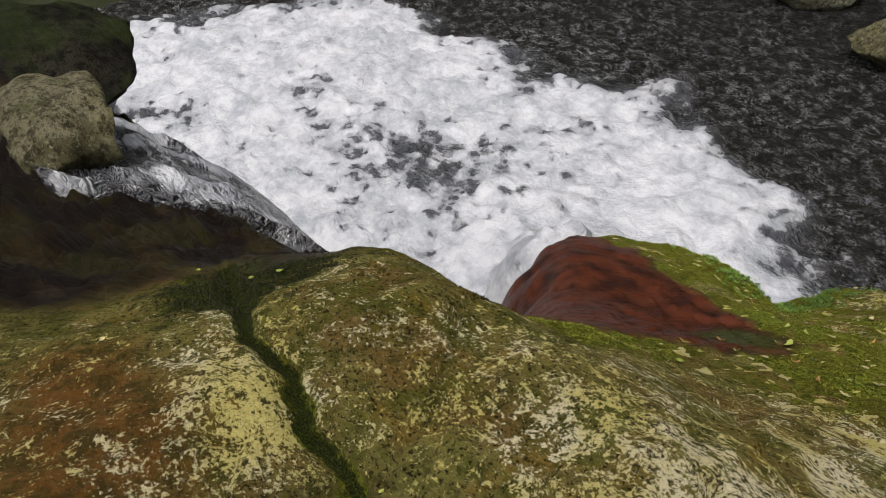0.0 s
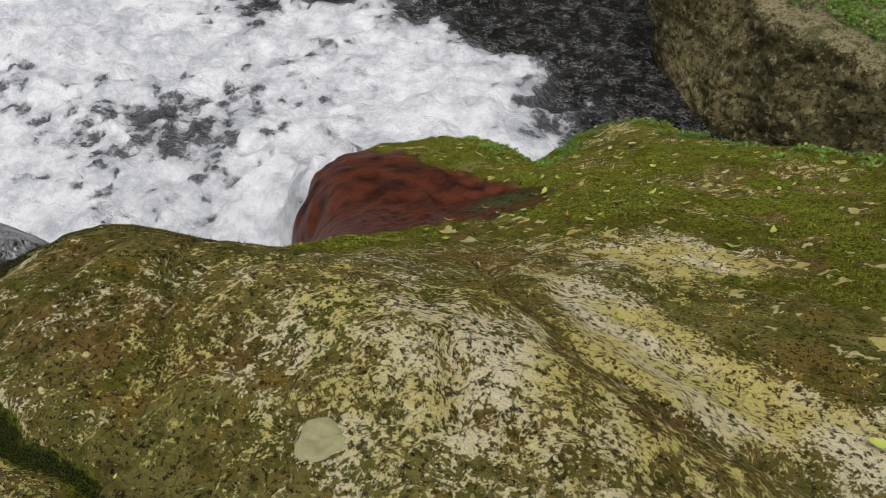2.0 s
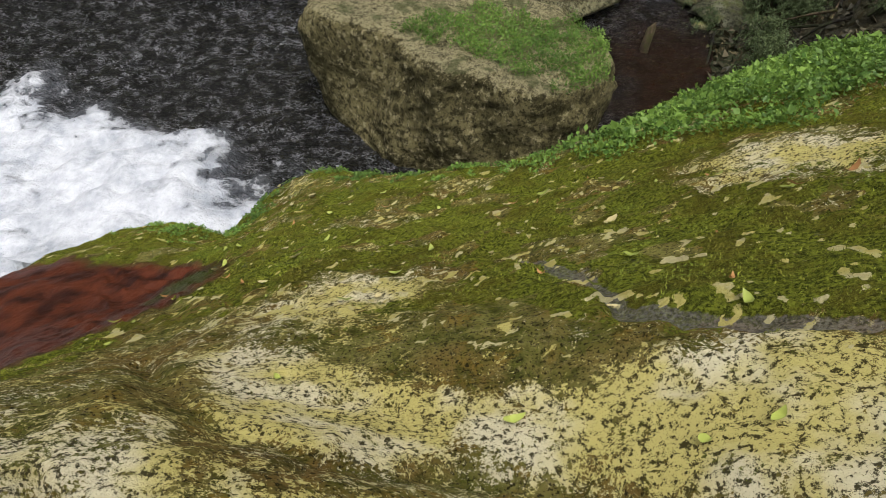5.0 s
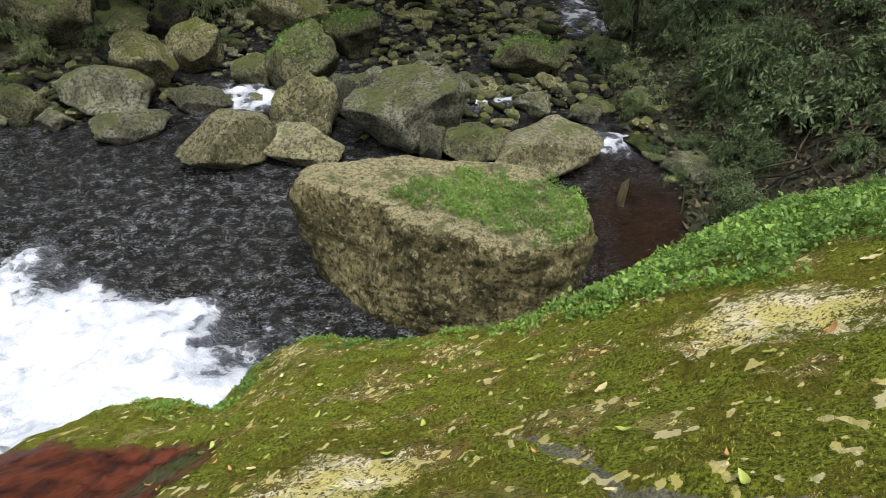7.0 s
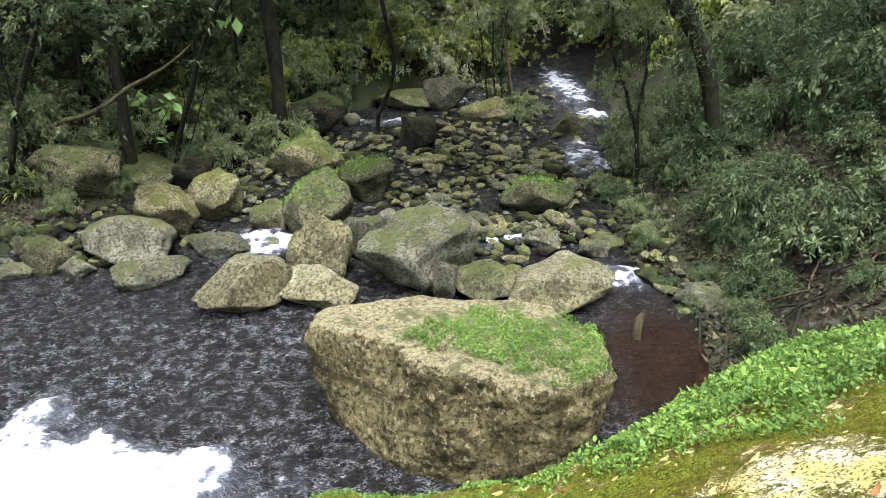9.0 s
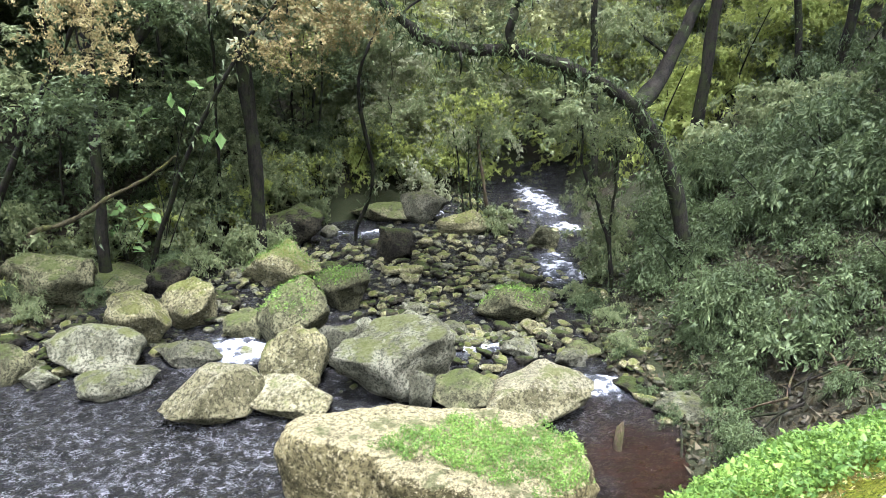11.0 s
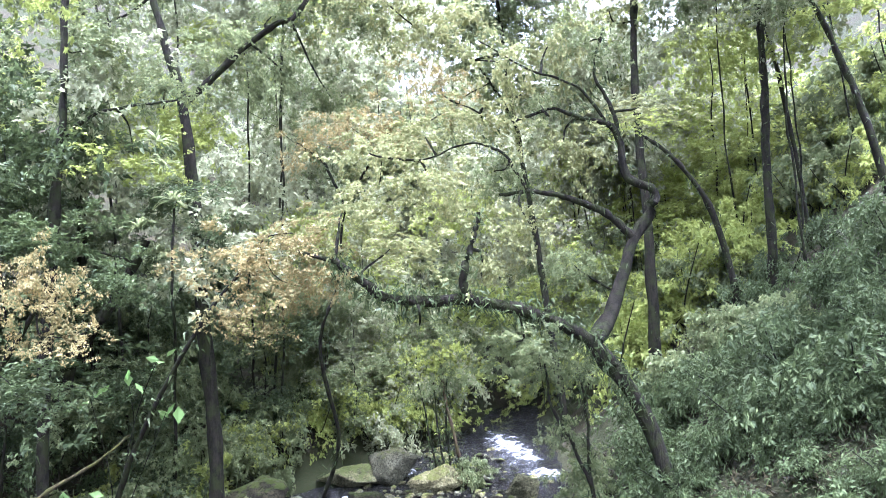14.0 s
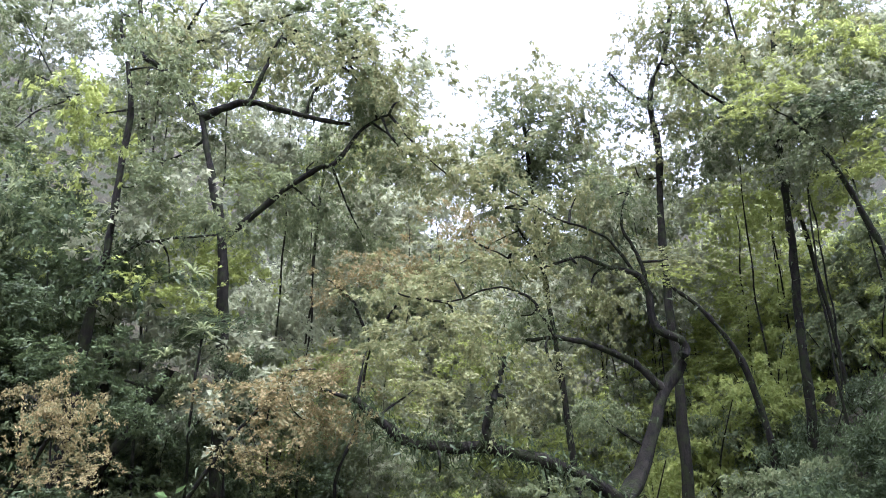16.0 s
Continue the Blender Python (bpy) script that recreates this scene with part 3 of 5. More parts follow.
# the outcrop under the camera
def slab_cover(x, y):
    """How moss, red wet stone, wetness and lichen lie on the outcrop."""
    n1, n2, n3 = fbm(x * 1.7, y * 1.7, 11.0, 5), fbm(x * 6, y * 6, 13.0, 5), fbm(x * 3, y * 3, 31.0, 4)
    moss = 0.10 + 0.62 * step(0.72, 1.25, y + 0.3 * x + 0.3 * n1) + 0.22 * n2
    moss = moss - 0.55 * bell(x, y, -0.3, 1.35, 0.45, 0.28, 20) - 0.5 * bell(x, y, 1.35, 1.95, 0.35, 0.4, 20) - 0.3 * bell(x, y, -0.75, 3.6, 0.4, 0.4)
    moss = np.maximum(moss, 0.66 * step(0.42, 0.7, y - 0.05 * (x + 1.2)) * step(-0.75, -1.2, x) + 0.1 * n2)
    moss = np.maximum(moss, 0.75 * np.exp(-(along(x, y, GROOVES[0][0]) / 0.03) ** 2))
    moss = np.maximum(moss, 0.6 * bell(x, y, -1.75, 0.0, 0.4, 0.35) + 0.2 * n2)
    red = step(-0.05, 0.16, inside(x, y, [(-1.3, 1.15), (-2.0, 1.0), (-2.7, 1.6), (-3.4, 2.3), (-3.9, 3.0), (-3.6, 3.6), (-2.5, 3.1), (-1.8, 2.75), (-1.2, 2.5), (-0.85, 2.0), (-0.95, 1.65)]) + 0.10 * n1)
    side = step(-1.55, -2.0, x + 0.35 * n1) * step(1.0, 0.4, y)
    red = np.clip(np.maximum(red, side * (0.12 + 0.5 * n3)), 0, 1)
    wet = np.clip(red + step(-1.6, -2.3, x - 0.3 * n1) * 0.85 * step(1.2, 0.6, y) + 0.8 * bell(x, y, -0.82, -0.22, 0.1, 0.14), 0, 1)
    moss = np.where(red > 0.2, moss * (1 - red), moss) - 0.35 * step(-1.9, -2.5, x - 0.4 * n1) * step(1.2, 0.6, y)
    band = step(-0.05, 0.06, inside(x, y, [(-0.62, 0.95), (-0.3, 0.52), (-0.07, 0.5), (0.14, 0.53), (0.34, 0.5), (0.7, 0.35), (1.2, 0.3), (0.8, 0.8), (0.3, 0.72), (0.05, 0.78), (-0.25, 0.88)]) + 0.04 * n2)
    lichen = 0.18 + 0.75 * band + 0.40 * bell(x, y, -0.42, 0.25, 0.35, 0.28) + 0.62 * bell(x, y, -1.1, -0.17, 0.26, 0.1, -8) + 0.8 * bell(x, y, -0.25, 1.3, 0.3, 0.2) + 0.95 * bell(x, y, 1.35, 1.9, 0.3, 0.3)
    lichen = lichen + 0.3 * n1 - 0.9 * wet
    bare = fbm(x * 2.4, y * 3.0, 41.0, 5, 0.6)
    moss = moss - 0.75 * step(0.14, 0.34, bare) * step(0.9, 1.3, y)
    chip = fbm(x * 13, y * 13, 51.0, 4, 0.65) + 0.35 * bare + 0.25 * step(2.2, 0.9, y)
    flake = step(0.62, 0.80, chip) * step(0.7, 1.1, y + 0.3 * x) * (1 - red)
    # moss darkened for the shade in the cleft and on the dome's side; bare grey stone that water runs over
    shade_moss = 0.72 * np.exp(-(along(x, y, GROOVES[0][0]) / 0.019) ** 2) + 0.75 * bell(x, y, -1.75, 0.05, 0.42, 0.4) + 0.45 * bell(x, y, -1.25, 0.55, 0.35, 0.16) + 0.3 * np.exp(-(along(x, y, GROOVES[1][0]) / 0.015) ** 2) + 0.2 * n2
    shade_moss = shade_moss + 0.75 * bell(x, y, -1.15, 2.05, 0.3, 0.28)
    grey = 0.5 * bell(x, y, -0.8, -0.08, 0.05, 0.09, 30) + 0.4 * bell(x, y, -0.9, -0.24, 0.07, 0.05) + 0.3 * bell(x, y, -0.68, 0.0, 0.07, 0.05) + 0.25 * n2
    rust = 0.8 * bell(x, y, -1.25, -0.4, 0.35, 0.2) + 0.35 * bell(x, y, -0.72, 0.0, 0.14, 0.1) + 0.2 * n1
    grey = np.maximum(grey + 0.9 * np.exp(-(along(x, y, GROOVES[4][0]) / 0.03) ** 2), (0.38 * step(0.30, 0.5, fbm(x * 2.1, y * 2.9, 61.0, 5, 0.6)) * step(0.9, 1.2, y) * (1 - red)))
    return moss, red, wet, lichen, flake, shade_moss, grey, rust


x, y, q = sheet(np.concatenate([np.arange(-7, -3.5, 0.06), np.arange(-3.5, -2, 0.025), np.arange(-2, 1.6, 0.016), np.arange(1.6, 2.6, 0.025), np.arange(2.6, 6.5, 0.06)]),
                np.concatenate([np.arange(-4, -0.7, 0.1), np.arange(-0.7, 1.5, 0.016), np.arange(1.5, 5.2, 0.022), np.arange(5.2, 7.6, 0.08)]))
z = slab_z(x, y)
keep = z > -0.9
moss, red, wet, lichen, flake, shade_moss, grey, rust = slab_cover(x, y)
me = mesh_of("rock_outcrop", np.stack([x, y, z], 1), q[keep[q].any(1)], SLAB, True, (("moss", moss), ("red", red), ("wet", wet), ("lichen", lichen), ("flake", flake), ("shade_moss", shade_moss), ("grey", grey), ("rust", rust)))
outcrop = tagged(piece("rock_outcrop", me), "sloping rock outcrop with moss, lichen crusts and wet red stone", "rock", kind="structure")

# ---------------------------------------------------------------- water
FOAM = [(-15.5, 1.0), (-15.5, 3.0), (-14.4, 4.5), (-13.6, 6.0), (-12.3, 7.3), (-10.2, 7.2), (-7.8, 7.5), (-6.3, 8.5), (-5.3, 8.1), (-4.4, 7.9),
        (-3.4, 7.6), (-2.4, 6.6), (-1.5, 5.0), (-1.5, 2), (-3, 1)]
x, y, q = sheet(np.concatenate([np.arange(-20, -16, 0.3), np.arange(-16, 6.5, 0.08), np.arange(6.5, 16, 0.4)]),
                np.concatenate([np.arange(0, 14, 0.08), np.arange(14, 24, 0.14), np.arange(24, 60, 0.5)]))
d = inside(x, y, FOAM)
foam = step(-1.5, 1.2, d + 0.9 * fbm(x * 0.7, y * 0.7, 3.0, 4))
core = bell(x, y, -4.3, 4.2, 1.2, 0.9) + 0.7 * bell(x, y, -3.6, 6.2, 0.9, 1.2) + 0.5 * bell(x, y, -11, 5, 2.2, 2.0)
foam = foam * (1.12 + 0.3 * core + 0.12 * fbm(x * 0.9, y * 0.9, 23.0, 3) - 0.42 * bell(x, y, -7.3, 4.3, 2.0, 1.2, 25) - 0.25 * bell(x, y, -10.5, 4.2, 1.2, 1.0))
# rapids upstream; patches enlarged so white foam stands in for reflected sky
for cx, cy, rx, ry in ((-4.3, 15.0, 1.5, 0.9), (4.7, 21.3, 0.8, 2.0), (5.7, 31.5, 1.0, 4.0), (6.0, 26.4, 0.8, 1.0), (0.0, 28.6, 1.6, 0.9), (-2.2, 25.4, 1.6, 0.5), (4.0, 13.2, 0.9, 0.6), (1.6, 15.3, 1.2, 0.6)):
    foam = np.maximum(foam, (0.85 + 0.5 * fbm(x * 1.2, y * 2.6, 14.0, 3)) * bell(x, y, cx, cy, rx * 1.2, ry * 1.2))
shallow = np.clip(1.3 * bell(x, y, 4.2, 10.0, 1.5, 1.9) + 0.3 * fbm(x, y, 19.0, 3), 0, 1) * step(1.5, 2.5, x)
z = water_z(y) + 0.085 * (0.5 - np.abs(fbm(x * 1.9, y * 3.0, 4.0, 3))) + step(0.25, 0.9, foam) * (0.10 * fbm(x * 1.8, y * 1.8, 6.0, 5) + 0.12) + (0.35 * core + 1.3 * bell(x, y, -3.8, 3.7, 0.8, 0.7)) * step(0.3, 0.9, foam) * (0.8 + 0.3 * fbm(x * 2.5, y * 2.5, 2.0, 4))
me = mesh_of("pool_water", np.stack([x, y, z], 1), q, WATER, True, (("foam", foam), ("shallow", shallow), ("glint", (1 - 0.6 * step(10.0, 13.5, y)) * (1 - 0.8 * shallow) * (0.75 + 0.4 * fbm(x * 0.5, y * 0.5, 33.0, 3)))))
pool = tagged(piece("water", me), "dark stream pool with rippled surface and white foam", "water", kind="structure")


# ---------------------------------------------------------------- rocks
def ball(level):
    bm = bmesh.new()
    bmesh.ops.create_icosphere(bm, subdivisions=level, radius=1.0)
    v = np.array([p.co[:] for p in bm.verts])
    f = np.array([[p.index for p in g.verts] for g in bm.faces])
    bm.free()
    return v, f


BALLS = {k: ball(k) for k in (2, 3, 4, 5, 6)}


def stone_shape(size, seed, level=4, cuts=12, flat=0.63, rough=0.15, planes=(), pit=0.032):
    """A weathered stone: a ball cut by planes, worn, pitted; centred on its base."""
    rng = np.random.default_rng(seed)
    v, f = BALLS[level]
    v = v.copy()
    faces = [(Vector(rng.normal(size=3)).normalized(), flat * rng.uniform(0.85, 1.2)) for _ in range(cuts)]
    faces += [(Vector(p[:3]).normalized(), p[3]) for p in planes]
    for nrm, c in faces:
        nv = np.array(nrm)
        over = v @ nv - c
        v -= np.maximum(over, 0)[:, None] * nv * 0.97
    r = 1 + rough * fbm(v[:, 0] * 1.6 + seed, v[:, 1] * 1.6, v[:, 2] * 1.6, 5, 0.55)
    r = r + pit * fbm(v[:, 0] * 7 + seed, v[:, 1] * 7, v[:, 2] * 7, 4, 0.6)
    v = v * r[:, None]
    lo, hi = v.min(0), v.max(0)
    v = (v - (lo + hi) / 2) / (hi - lo)
    v[:, 2] += 0.5
    return v * np.array(size), f


def boulder(at, size, seed, material=None, label="weathered grey boulder with moss at the water's edge", turn=0.0, tilt=0.0, sunk=0.15, name="boulder", level=4, group="", **more):
    v, f = stone_shape(size, seed, level, **more)
    ob = piece(name, mesh_of(name, v, f, material or STONE))
    ob.matrix_basis = pose(at[0], at[1], at[2] - sunk * size[2], tilt, 0, turn)
    return tagged(ob, label, "rock", group)


def round_outline(points, th):
    """Radius of a closed, rounded outline about the origin, by direction."""
    p = np.array(points, float)
    a = np.arctan2(p[:, 1], p[:, 0])
    o = np.argsort(a)
    a, r = a[o], np.hypot(p[:, 0], p[:, 1])[o]
    out = 0
    for shift in np.linspace(-0.16, 0.16, 7):
        out = out + np.interp((th + shift + np.pi) % (2 * np.pi) - np.pi, np.concatenate([a - 2 * np.pi, a, a + 2 * np.pi]), np.tile(r, 3)) / 7
    return out


# the great boulder: its foot is smaller than its flat top and lies further right
th, lv = np.meshgrid(np.linspace(-np.pi, np.pi, 220, endpoint=False), np.linspace(0, 1, 110))
r0 = round_outline([(-1.8, 0.2), (-1.4, -0.45), (-0.4, -1.0), (0.25, -1.15), (1.1, -0.85), (1.9, 0.1), (2.1, 0.9), (-0.3, 1.4)], th)
r1 = round_outline([(-2.5, 0.65), (-0.9, -0.1), (0.2, -0.95), (1.3, -1.25), (1.95, -0.7), (2.0, 0.1), (0.0, 1.1), (-1.3, 1.15)], th)
up = np.clip(lv / 0.62, 0, 1)
wall = r0 + (r1 - r0) * np.sin(up * np.pi / 2) ** 0.8 + 0.10 * np.sin(np.pi * up)
k = np.clip((lv - 0.62) / 0.38, 0, 1)
rad = np.where(lv < 0.62, wall, r1 * (1 - k ** 1.15))
zz = np.where(lv < 0.62, -0.5 + 2.06 * up ** 0.95, 1.56 + 0.10 * np.sqrt(np.clip(k * 6, 0, 1)) + 0.05 * k)
px, py = rad * np.cos(th), rad * np.sin(th)
bump = 0.10 * fbm(px * 1.3, py * 1.3, zz * 1.3 + 3, 4) + 0.034 * fbm(px * 4.5, py * 4.5, zz * 4.5, 4, 0.65)
px, py, zz = px + bump * np.cos(th) * (1 - k), py + bump * np.sin(th) * (1 - k), zz + bump * (0.25 + 0.75 * k)
i = (np.arange(109)[:, None] * 220 + np.arange(220)[None, :])
j = (np.arange(109)[:, None] * 220 + (np.arange(220)[None, :] + 1) % 220)
q = np.stack([i, j, j + 220, i + 220], -1).reshape(-1, 4)
giant = piece("boulder", mesh_of("boulder", np.stack([px, py, zz], -1).reshape(-1, 3), q, STONE_GIANT), None, pose(0.3, 8.2, 0))
tagged(giant, "huge pale boulder with herbs growing on its flat top", "rock")

ROCKS = [  # x, y, width, depth, height, seed, stone
    (-3.95, 12.25, 1.76, 1.32, 0.96, 1, "p"), (-2.54, 12.48, 1.62, 1.13, 0.65, 2, "p"), (-7.24, 14.51, 2.36, 1.65, 0.94, 3, "g"), (-6.19, 13.21, 1.49, 0.89, 0.45, 4, "g"),
    (-8.74, 13.79, 0.96, 0.77, 0.73, 5, "m"), (-9.67, 14.53, 0.62, 0.50, 0.42, 6, "m"), (-7.96, 13.45, 0.61, 0.49, 0.38, 7, "g"), (-9.27, 13.44, 0.62, 0.50, 0.27, 8, "g"),
    (-9.83, 17.80, 2.08, 1.66, 1.21, 9, "m"), (-8.61, 19.12, 1.79, 1.43, 0.73, 10, "m"), (-6.68, 15.58, 1.55, 1.24, 1.24, 11, "s"), (-5.82, 16.65, 1.23, 0.99, 1.12, 12, "s"),
    (-7.18, 19.11, 1.09, 0.88, 0.88, 13, "d"), (-4.24, 16.01, 0.95, 0.85, 0.62, 14, "m"), (-5.19, 14.54, 1.57, 0.79, 0.47, 15, "g"), (-2.93, 15.36, 1.48, 1.33, 1.62, 16, "m"),
    (-2.62, 13.66, 1.34, 1.07, 1.27, 17, "s"), (-1.70, 14.50, 1.01, 0.81, 0.87, 18, "g"), (-2.05, 18.07, 1.57, 1.41, 1.05, 19, "h"), (-4.11, 20.05, 2.08, 1.66, 1.15, 20, "s"),
    (-0.43, 13.18, 2.37, 1.66, 1.37, 21, "g"), (0.11, 12.38, 0.49, 0.44, 0.81, 22, "g"), (1.00, 12.64, 1.19, 0.95, 0.66, 23, "m"), (2.36, 12.28, 2.14, 1.39, 0.83, 24, "p"),
    (2.62, 17.28, 1.77, 1.42, 0.84, 25, "h"), (2.49, 14.94, 0.78, 0.63, 0.37, 26, "g"), (3.64, 14.57, 0.85, 0.68, 0.33, 27, "g"), (-0.03, 17.54, 0.68, 0.54, 0.28, 28, "g"),
    (-0.57, 16.30, 0.70, 0.56, 0.43, 29, "g"), (-1.20, 15.87, 0.86, 0.69, 0.49, 30, "g"), (0.89, 16.14, 0.83, 0.67, 0.29, 31, "g"), (-0.68, 22.38, 1.28, 1.03, 1.05, 32, "d"),
    (-4.69, 24.26, 2.60, 1.82, 1.27, 33, "d"), (-1.42, 27.69, 2.25, 1.58, 0.71, 34, "m"), (0.41, 27.61, 1.80, 1.26, 1.16, 35, "g"), (-5.59, 20.27, 0.77, 0.62, 0.36, 36, "g"),
    (-7.10, 23.05, 1.12, 0.89, 0.65, 37, "d"), (-3.29, 25.10, 0.63, 0.50, 0.41, 38, "g"), (1.74, 25.63, 1.84, 1.11, 0.86, 39, "s"), (4.61, 23.86, 1.01, 0.81, 0.77, 40, "m"),
    (3.94, 14.96, 0.88, 0.71, 0.27, 41, "m"), (4.54, 13.14, 0.62, 0.50, 0.25, 42, "d"), (5.95, 11.4, 0.6, 0.5, 0.35, 43, "g"), (5.5, 12.2, 1.3, 0.9, 0.35, 44, "g"),
]
KIND = {"m": (STONE_MOSSY, "mossy grey boulder standing in the stream"), "g": (STONE_GREY, "smooth pale grey boulder at the water's edge"),
        "s": (STONE, "weathered boulder with lichen in the stream"), "d": (STONE_DARK, "dark wet boulder under the trees"), "p": (STONE_PALE, "pale boulder crusted with lichen in the stream"),
        "h": (STONE_MOSSY, "mossy boulder with herbs growing on it in the stream")}
HERBY = []
for rx, ry, rw, rd, rh, seed, kind in ROCKS:
    ob = boulder((rx, ry, max(float(water_z(ry)), float(ground_z(rx, ry)) - 0.2)), (rw * 1.14, rd * 1.15, rh * 1.3), seed + 20, KIND[kind][0], KIND[kind][1], seed * 37 % 50 - 25, group="boulders in the stream")
    if kind == "h" or seed in (16, 20):
        HERBY.append(ob)

# rocks beside the head of the fall
boulder((-5.15, 0.05, 4.05), (1.45, 1.2, 0.85), 81, STONE_DARK, "dark mossy boulder beside the waterfall", 20, sunk=0.12)
boulder((-3.95, -0.2, 4.5), (0.95, 0.75, 0.45), 82, STONE_PALE, "pale lichen-covered rock beside the waterfall", -10, sunk=0.2)

# the sheet of water that slides over the lip
u, v, q = sheet(np.linspace(0, 1, 40), np.linspace(0, 1, 70))
x = -4.5 + 1.25 * u + 0.15 * fbm(u * 3, v * 3, 2.0, 2) + 0.35 * v
y = -0.3 + 2.1 * v
lip = slab_z(x, np.minimum(y, 0.35)) + 0.035 - 0.5 * (0.5 - np.abs(u - 0.5) < 0.03)
z = np.maximum(np.where(y < 0.35, lip, lip - 0.55 * (y - 0.35) - 1.6 * np.maximum(0, y - 0.35) ** 2), 0.0) + 0.012 * fbm(x * 9, y * 3, 1.0, 3)
me = mesh_of("water_chute", np.stack([x, y, z], 1), q, WATER, True, (("foam", 0.72 + 0.5 * step(0.35, 0.9, v) + 0.3 * fbm(u * 9, v * 2, 6.0, 3)), ("shallow", np.full(len(x), 0.15)), ("glint", np.full(len(x), 0.6))))
tagged(piece("water_chute", me), "thin sheet of water sliding over the rock lip", "water", kind="structure")

# small stones of the gravel bars
rng = np.random.default_rng(5)
PEBBLES = [stone_shape((1.3, 1.0, 0.7), 400 + k, 2, 9, flat=0.55) for k in range(9)]
heaps = {"g": [], "d": [], "s": []}
for cx, cy, sx, sy, count in ((2.6, 19.6, 1.1, 1.1, 300), (2.9, 15.6, 1.0, 0.6, 170), (-0.2, 17.6, 0.8, 0.8, 90), (1.2, 23.5, 2.0, 1.8, 220), (-8.4, 14.6, 0.9, 0.6, 90), (-7.4, 16.4, 1.2, 0.7, 90), (0.6, 13.5, 1.0, 0.4, 40), (-5.5, 19.8, 1.0, 1.4, 90), (5.0, 13.8, 0.4, 1.2, 50), (-3.2, 22.3, 1.2, 1.0, 60), (-1.5, 19.6, 2.2, 2.2, 260), (0.5, 15.2, 1.6, 0.9, 120), (1.0, 21.0, 1.8, 1.6, 160), (-5.5, 17.6, 1.2, 1.4, 120), (2.5, 29.0, 1.6, 2.6, 120)):
    for _ in range(count * 3 // 2):
        px, py = rng.normal(cx, sx), rng.normal(cy, sy)
        s = 0.07 + 0.24 * rng.random() ** 2.4 + (0.2 if rng.random() < 0.06 else 0)
        v, f = PEBBLES[int(rng.integers(9))]
        a = rng.uniform(0, 6.28)
        v = (v * [s * rng.uniform(0.8, 1.4), s, s * rng.uniform(0.8, 1.2)]) @ np.array([[math.cos(a), math.sin(a), 0], [-math.sin(a), math.cos(a), 0], [0, 0, 1]])
        heaps["gsdsd"[int(rng.integers(5))]].append((v + [px, py, max(float(water_z(py)) - 0.03 + 0.16 * math.exp(-((px - cx) / sx) ** 2 - ((py - cy) / sy) ** 2), float(ground_z(px, py)) - 0.03)], f))
for key, mat, said in (("g", STONE_GREY, "pale grey cobbles heaped in bars along the stream"), ("d", STONE_DARK, "dark wet cobbles heaped in bars along the stream"), ("s", STONE, "weathered cobbles heaped in bars along the stream")):
    tagged(piece("cobbles", mesh_of("cobbles", *join(heaps[key]), mat)), said, "stones", kind="stuff")

# ---------------------------------------------------------------- plants
def crown_mesh(name, seed, count, size, ratio, material, sprays=60, radius=1.0, flat=0.75, droop=0.4, whorl=5, plain=True):
    """A crown of leafy sprays that reach out about one radius from the origin and bow down at their tips.
    whorl: so many leaves to each shoot."""
    rng = np.random.default_rng(seed)
    way = rng.normal(size=(sprays, 3)) + [0, 0, 0.25]
    way /= np.linalg.norm(way, axis=1, keepdims=True)
    way[:, 2] *= flat
    reach = rng.uniform(0.45, 1.0, sprays) * radius
    root = rng.normal(size=(sprays, 3)) * 0.28 * radius * [1, 1, flat]
    n = count // max(whorl, 1)
    k = rng.integers(0, sprays, n)
    t = rng.uniform(0.12, 1.0, n) ** 0.7
    at = root[k] + way[k] * (reach[k] * t)[:, None] + rng.normal(size=(n, 3)) * (0.05 * radius)
    at[:, 2] -= 0.38 * reach[k] * t ** 2
    out = way[k] * 0.7 + rng.normal(size=(n, 3)) * 0.45
    out[:, 2] -= 0.5 * t
    if whorl:
        at, out = np.repeat(at, whorl, 0) + rng.normal(size=(n * whorl, 3)) * 0.35 * size, np.repeat(out, whorl, 0)
    v, f = leaves(at, size, ratio, rng, droop, out, 0.25, plain)
    return mesh_of(name, v, f, material, False), root + way * reach[:, None]


def stems_mesh(name, ends, foot, r0, rng, material=BARK):
    bits = []
    for e in ends:
        mid = (np.array(foot) + e) / 2 + rng.normal(size=3) * 0.12 * np.linalg.norm(e - foot)
        bits.append(tube(bent([foot, mid, e], 7), np.linspace(r0, r0 * 0.3, 7), 5))
    return mesh_of(name, *join(bits), material)


def shrub(seed, count, size, ratio, material, radius, label, lift=0.75, name="shrub", category="shrub"):
    """A bush to be copied: stems and a crown of leaves on a foot."""
    rng = np.random.default_rng(seed + 900)
    base = new(name)
    me, c = crown_mesh("crown", seed, count, size, ratio, material, 46, radius, plain=seed in (3, 4))
    me.transform(Matrix.Translation((0, 0, radius * lift)))
    piece("crown", me, base)
    for p in c[:5] * 0.8:
        piece("stem", stems_mesh("stem", [p + [0, 0, radius * lift]], np.array([0, 0, -0.15]), 0.022 * radius, rng), base)
    return tagged(base, label, category)


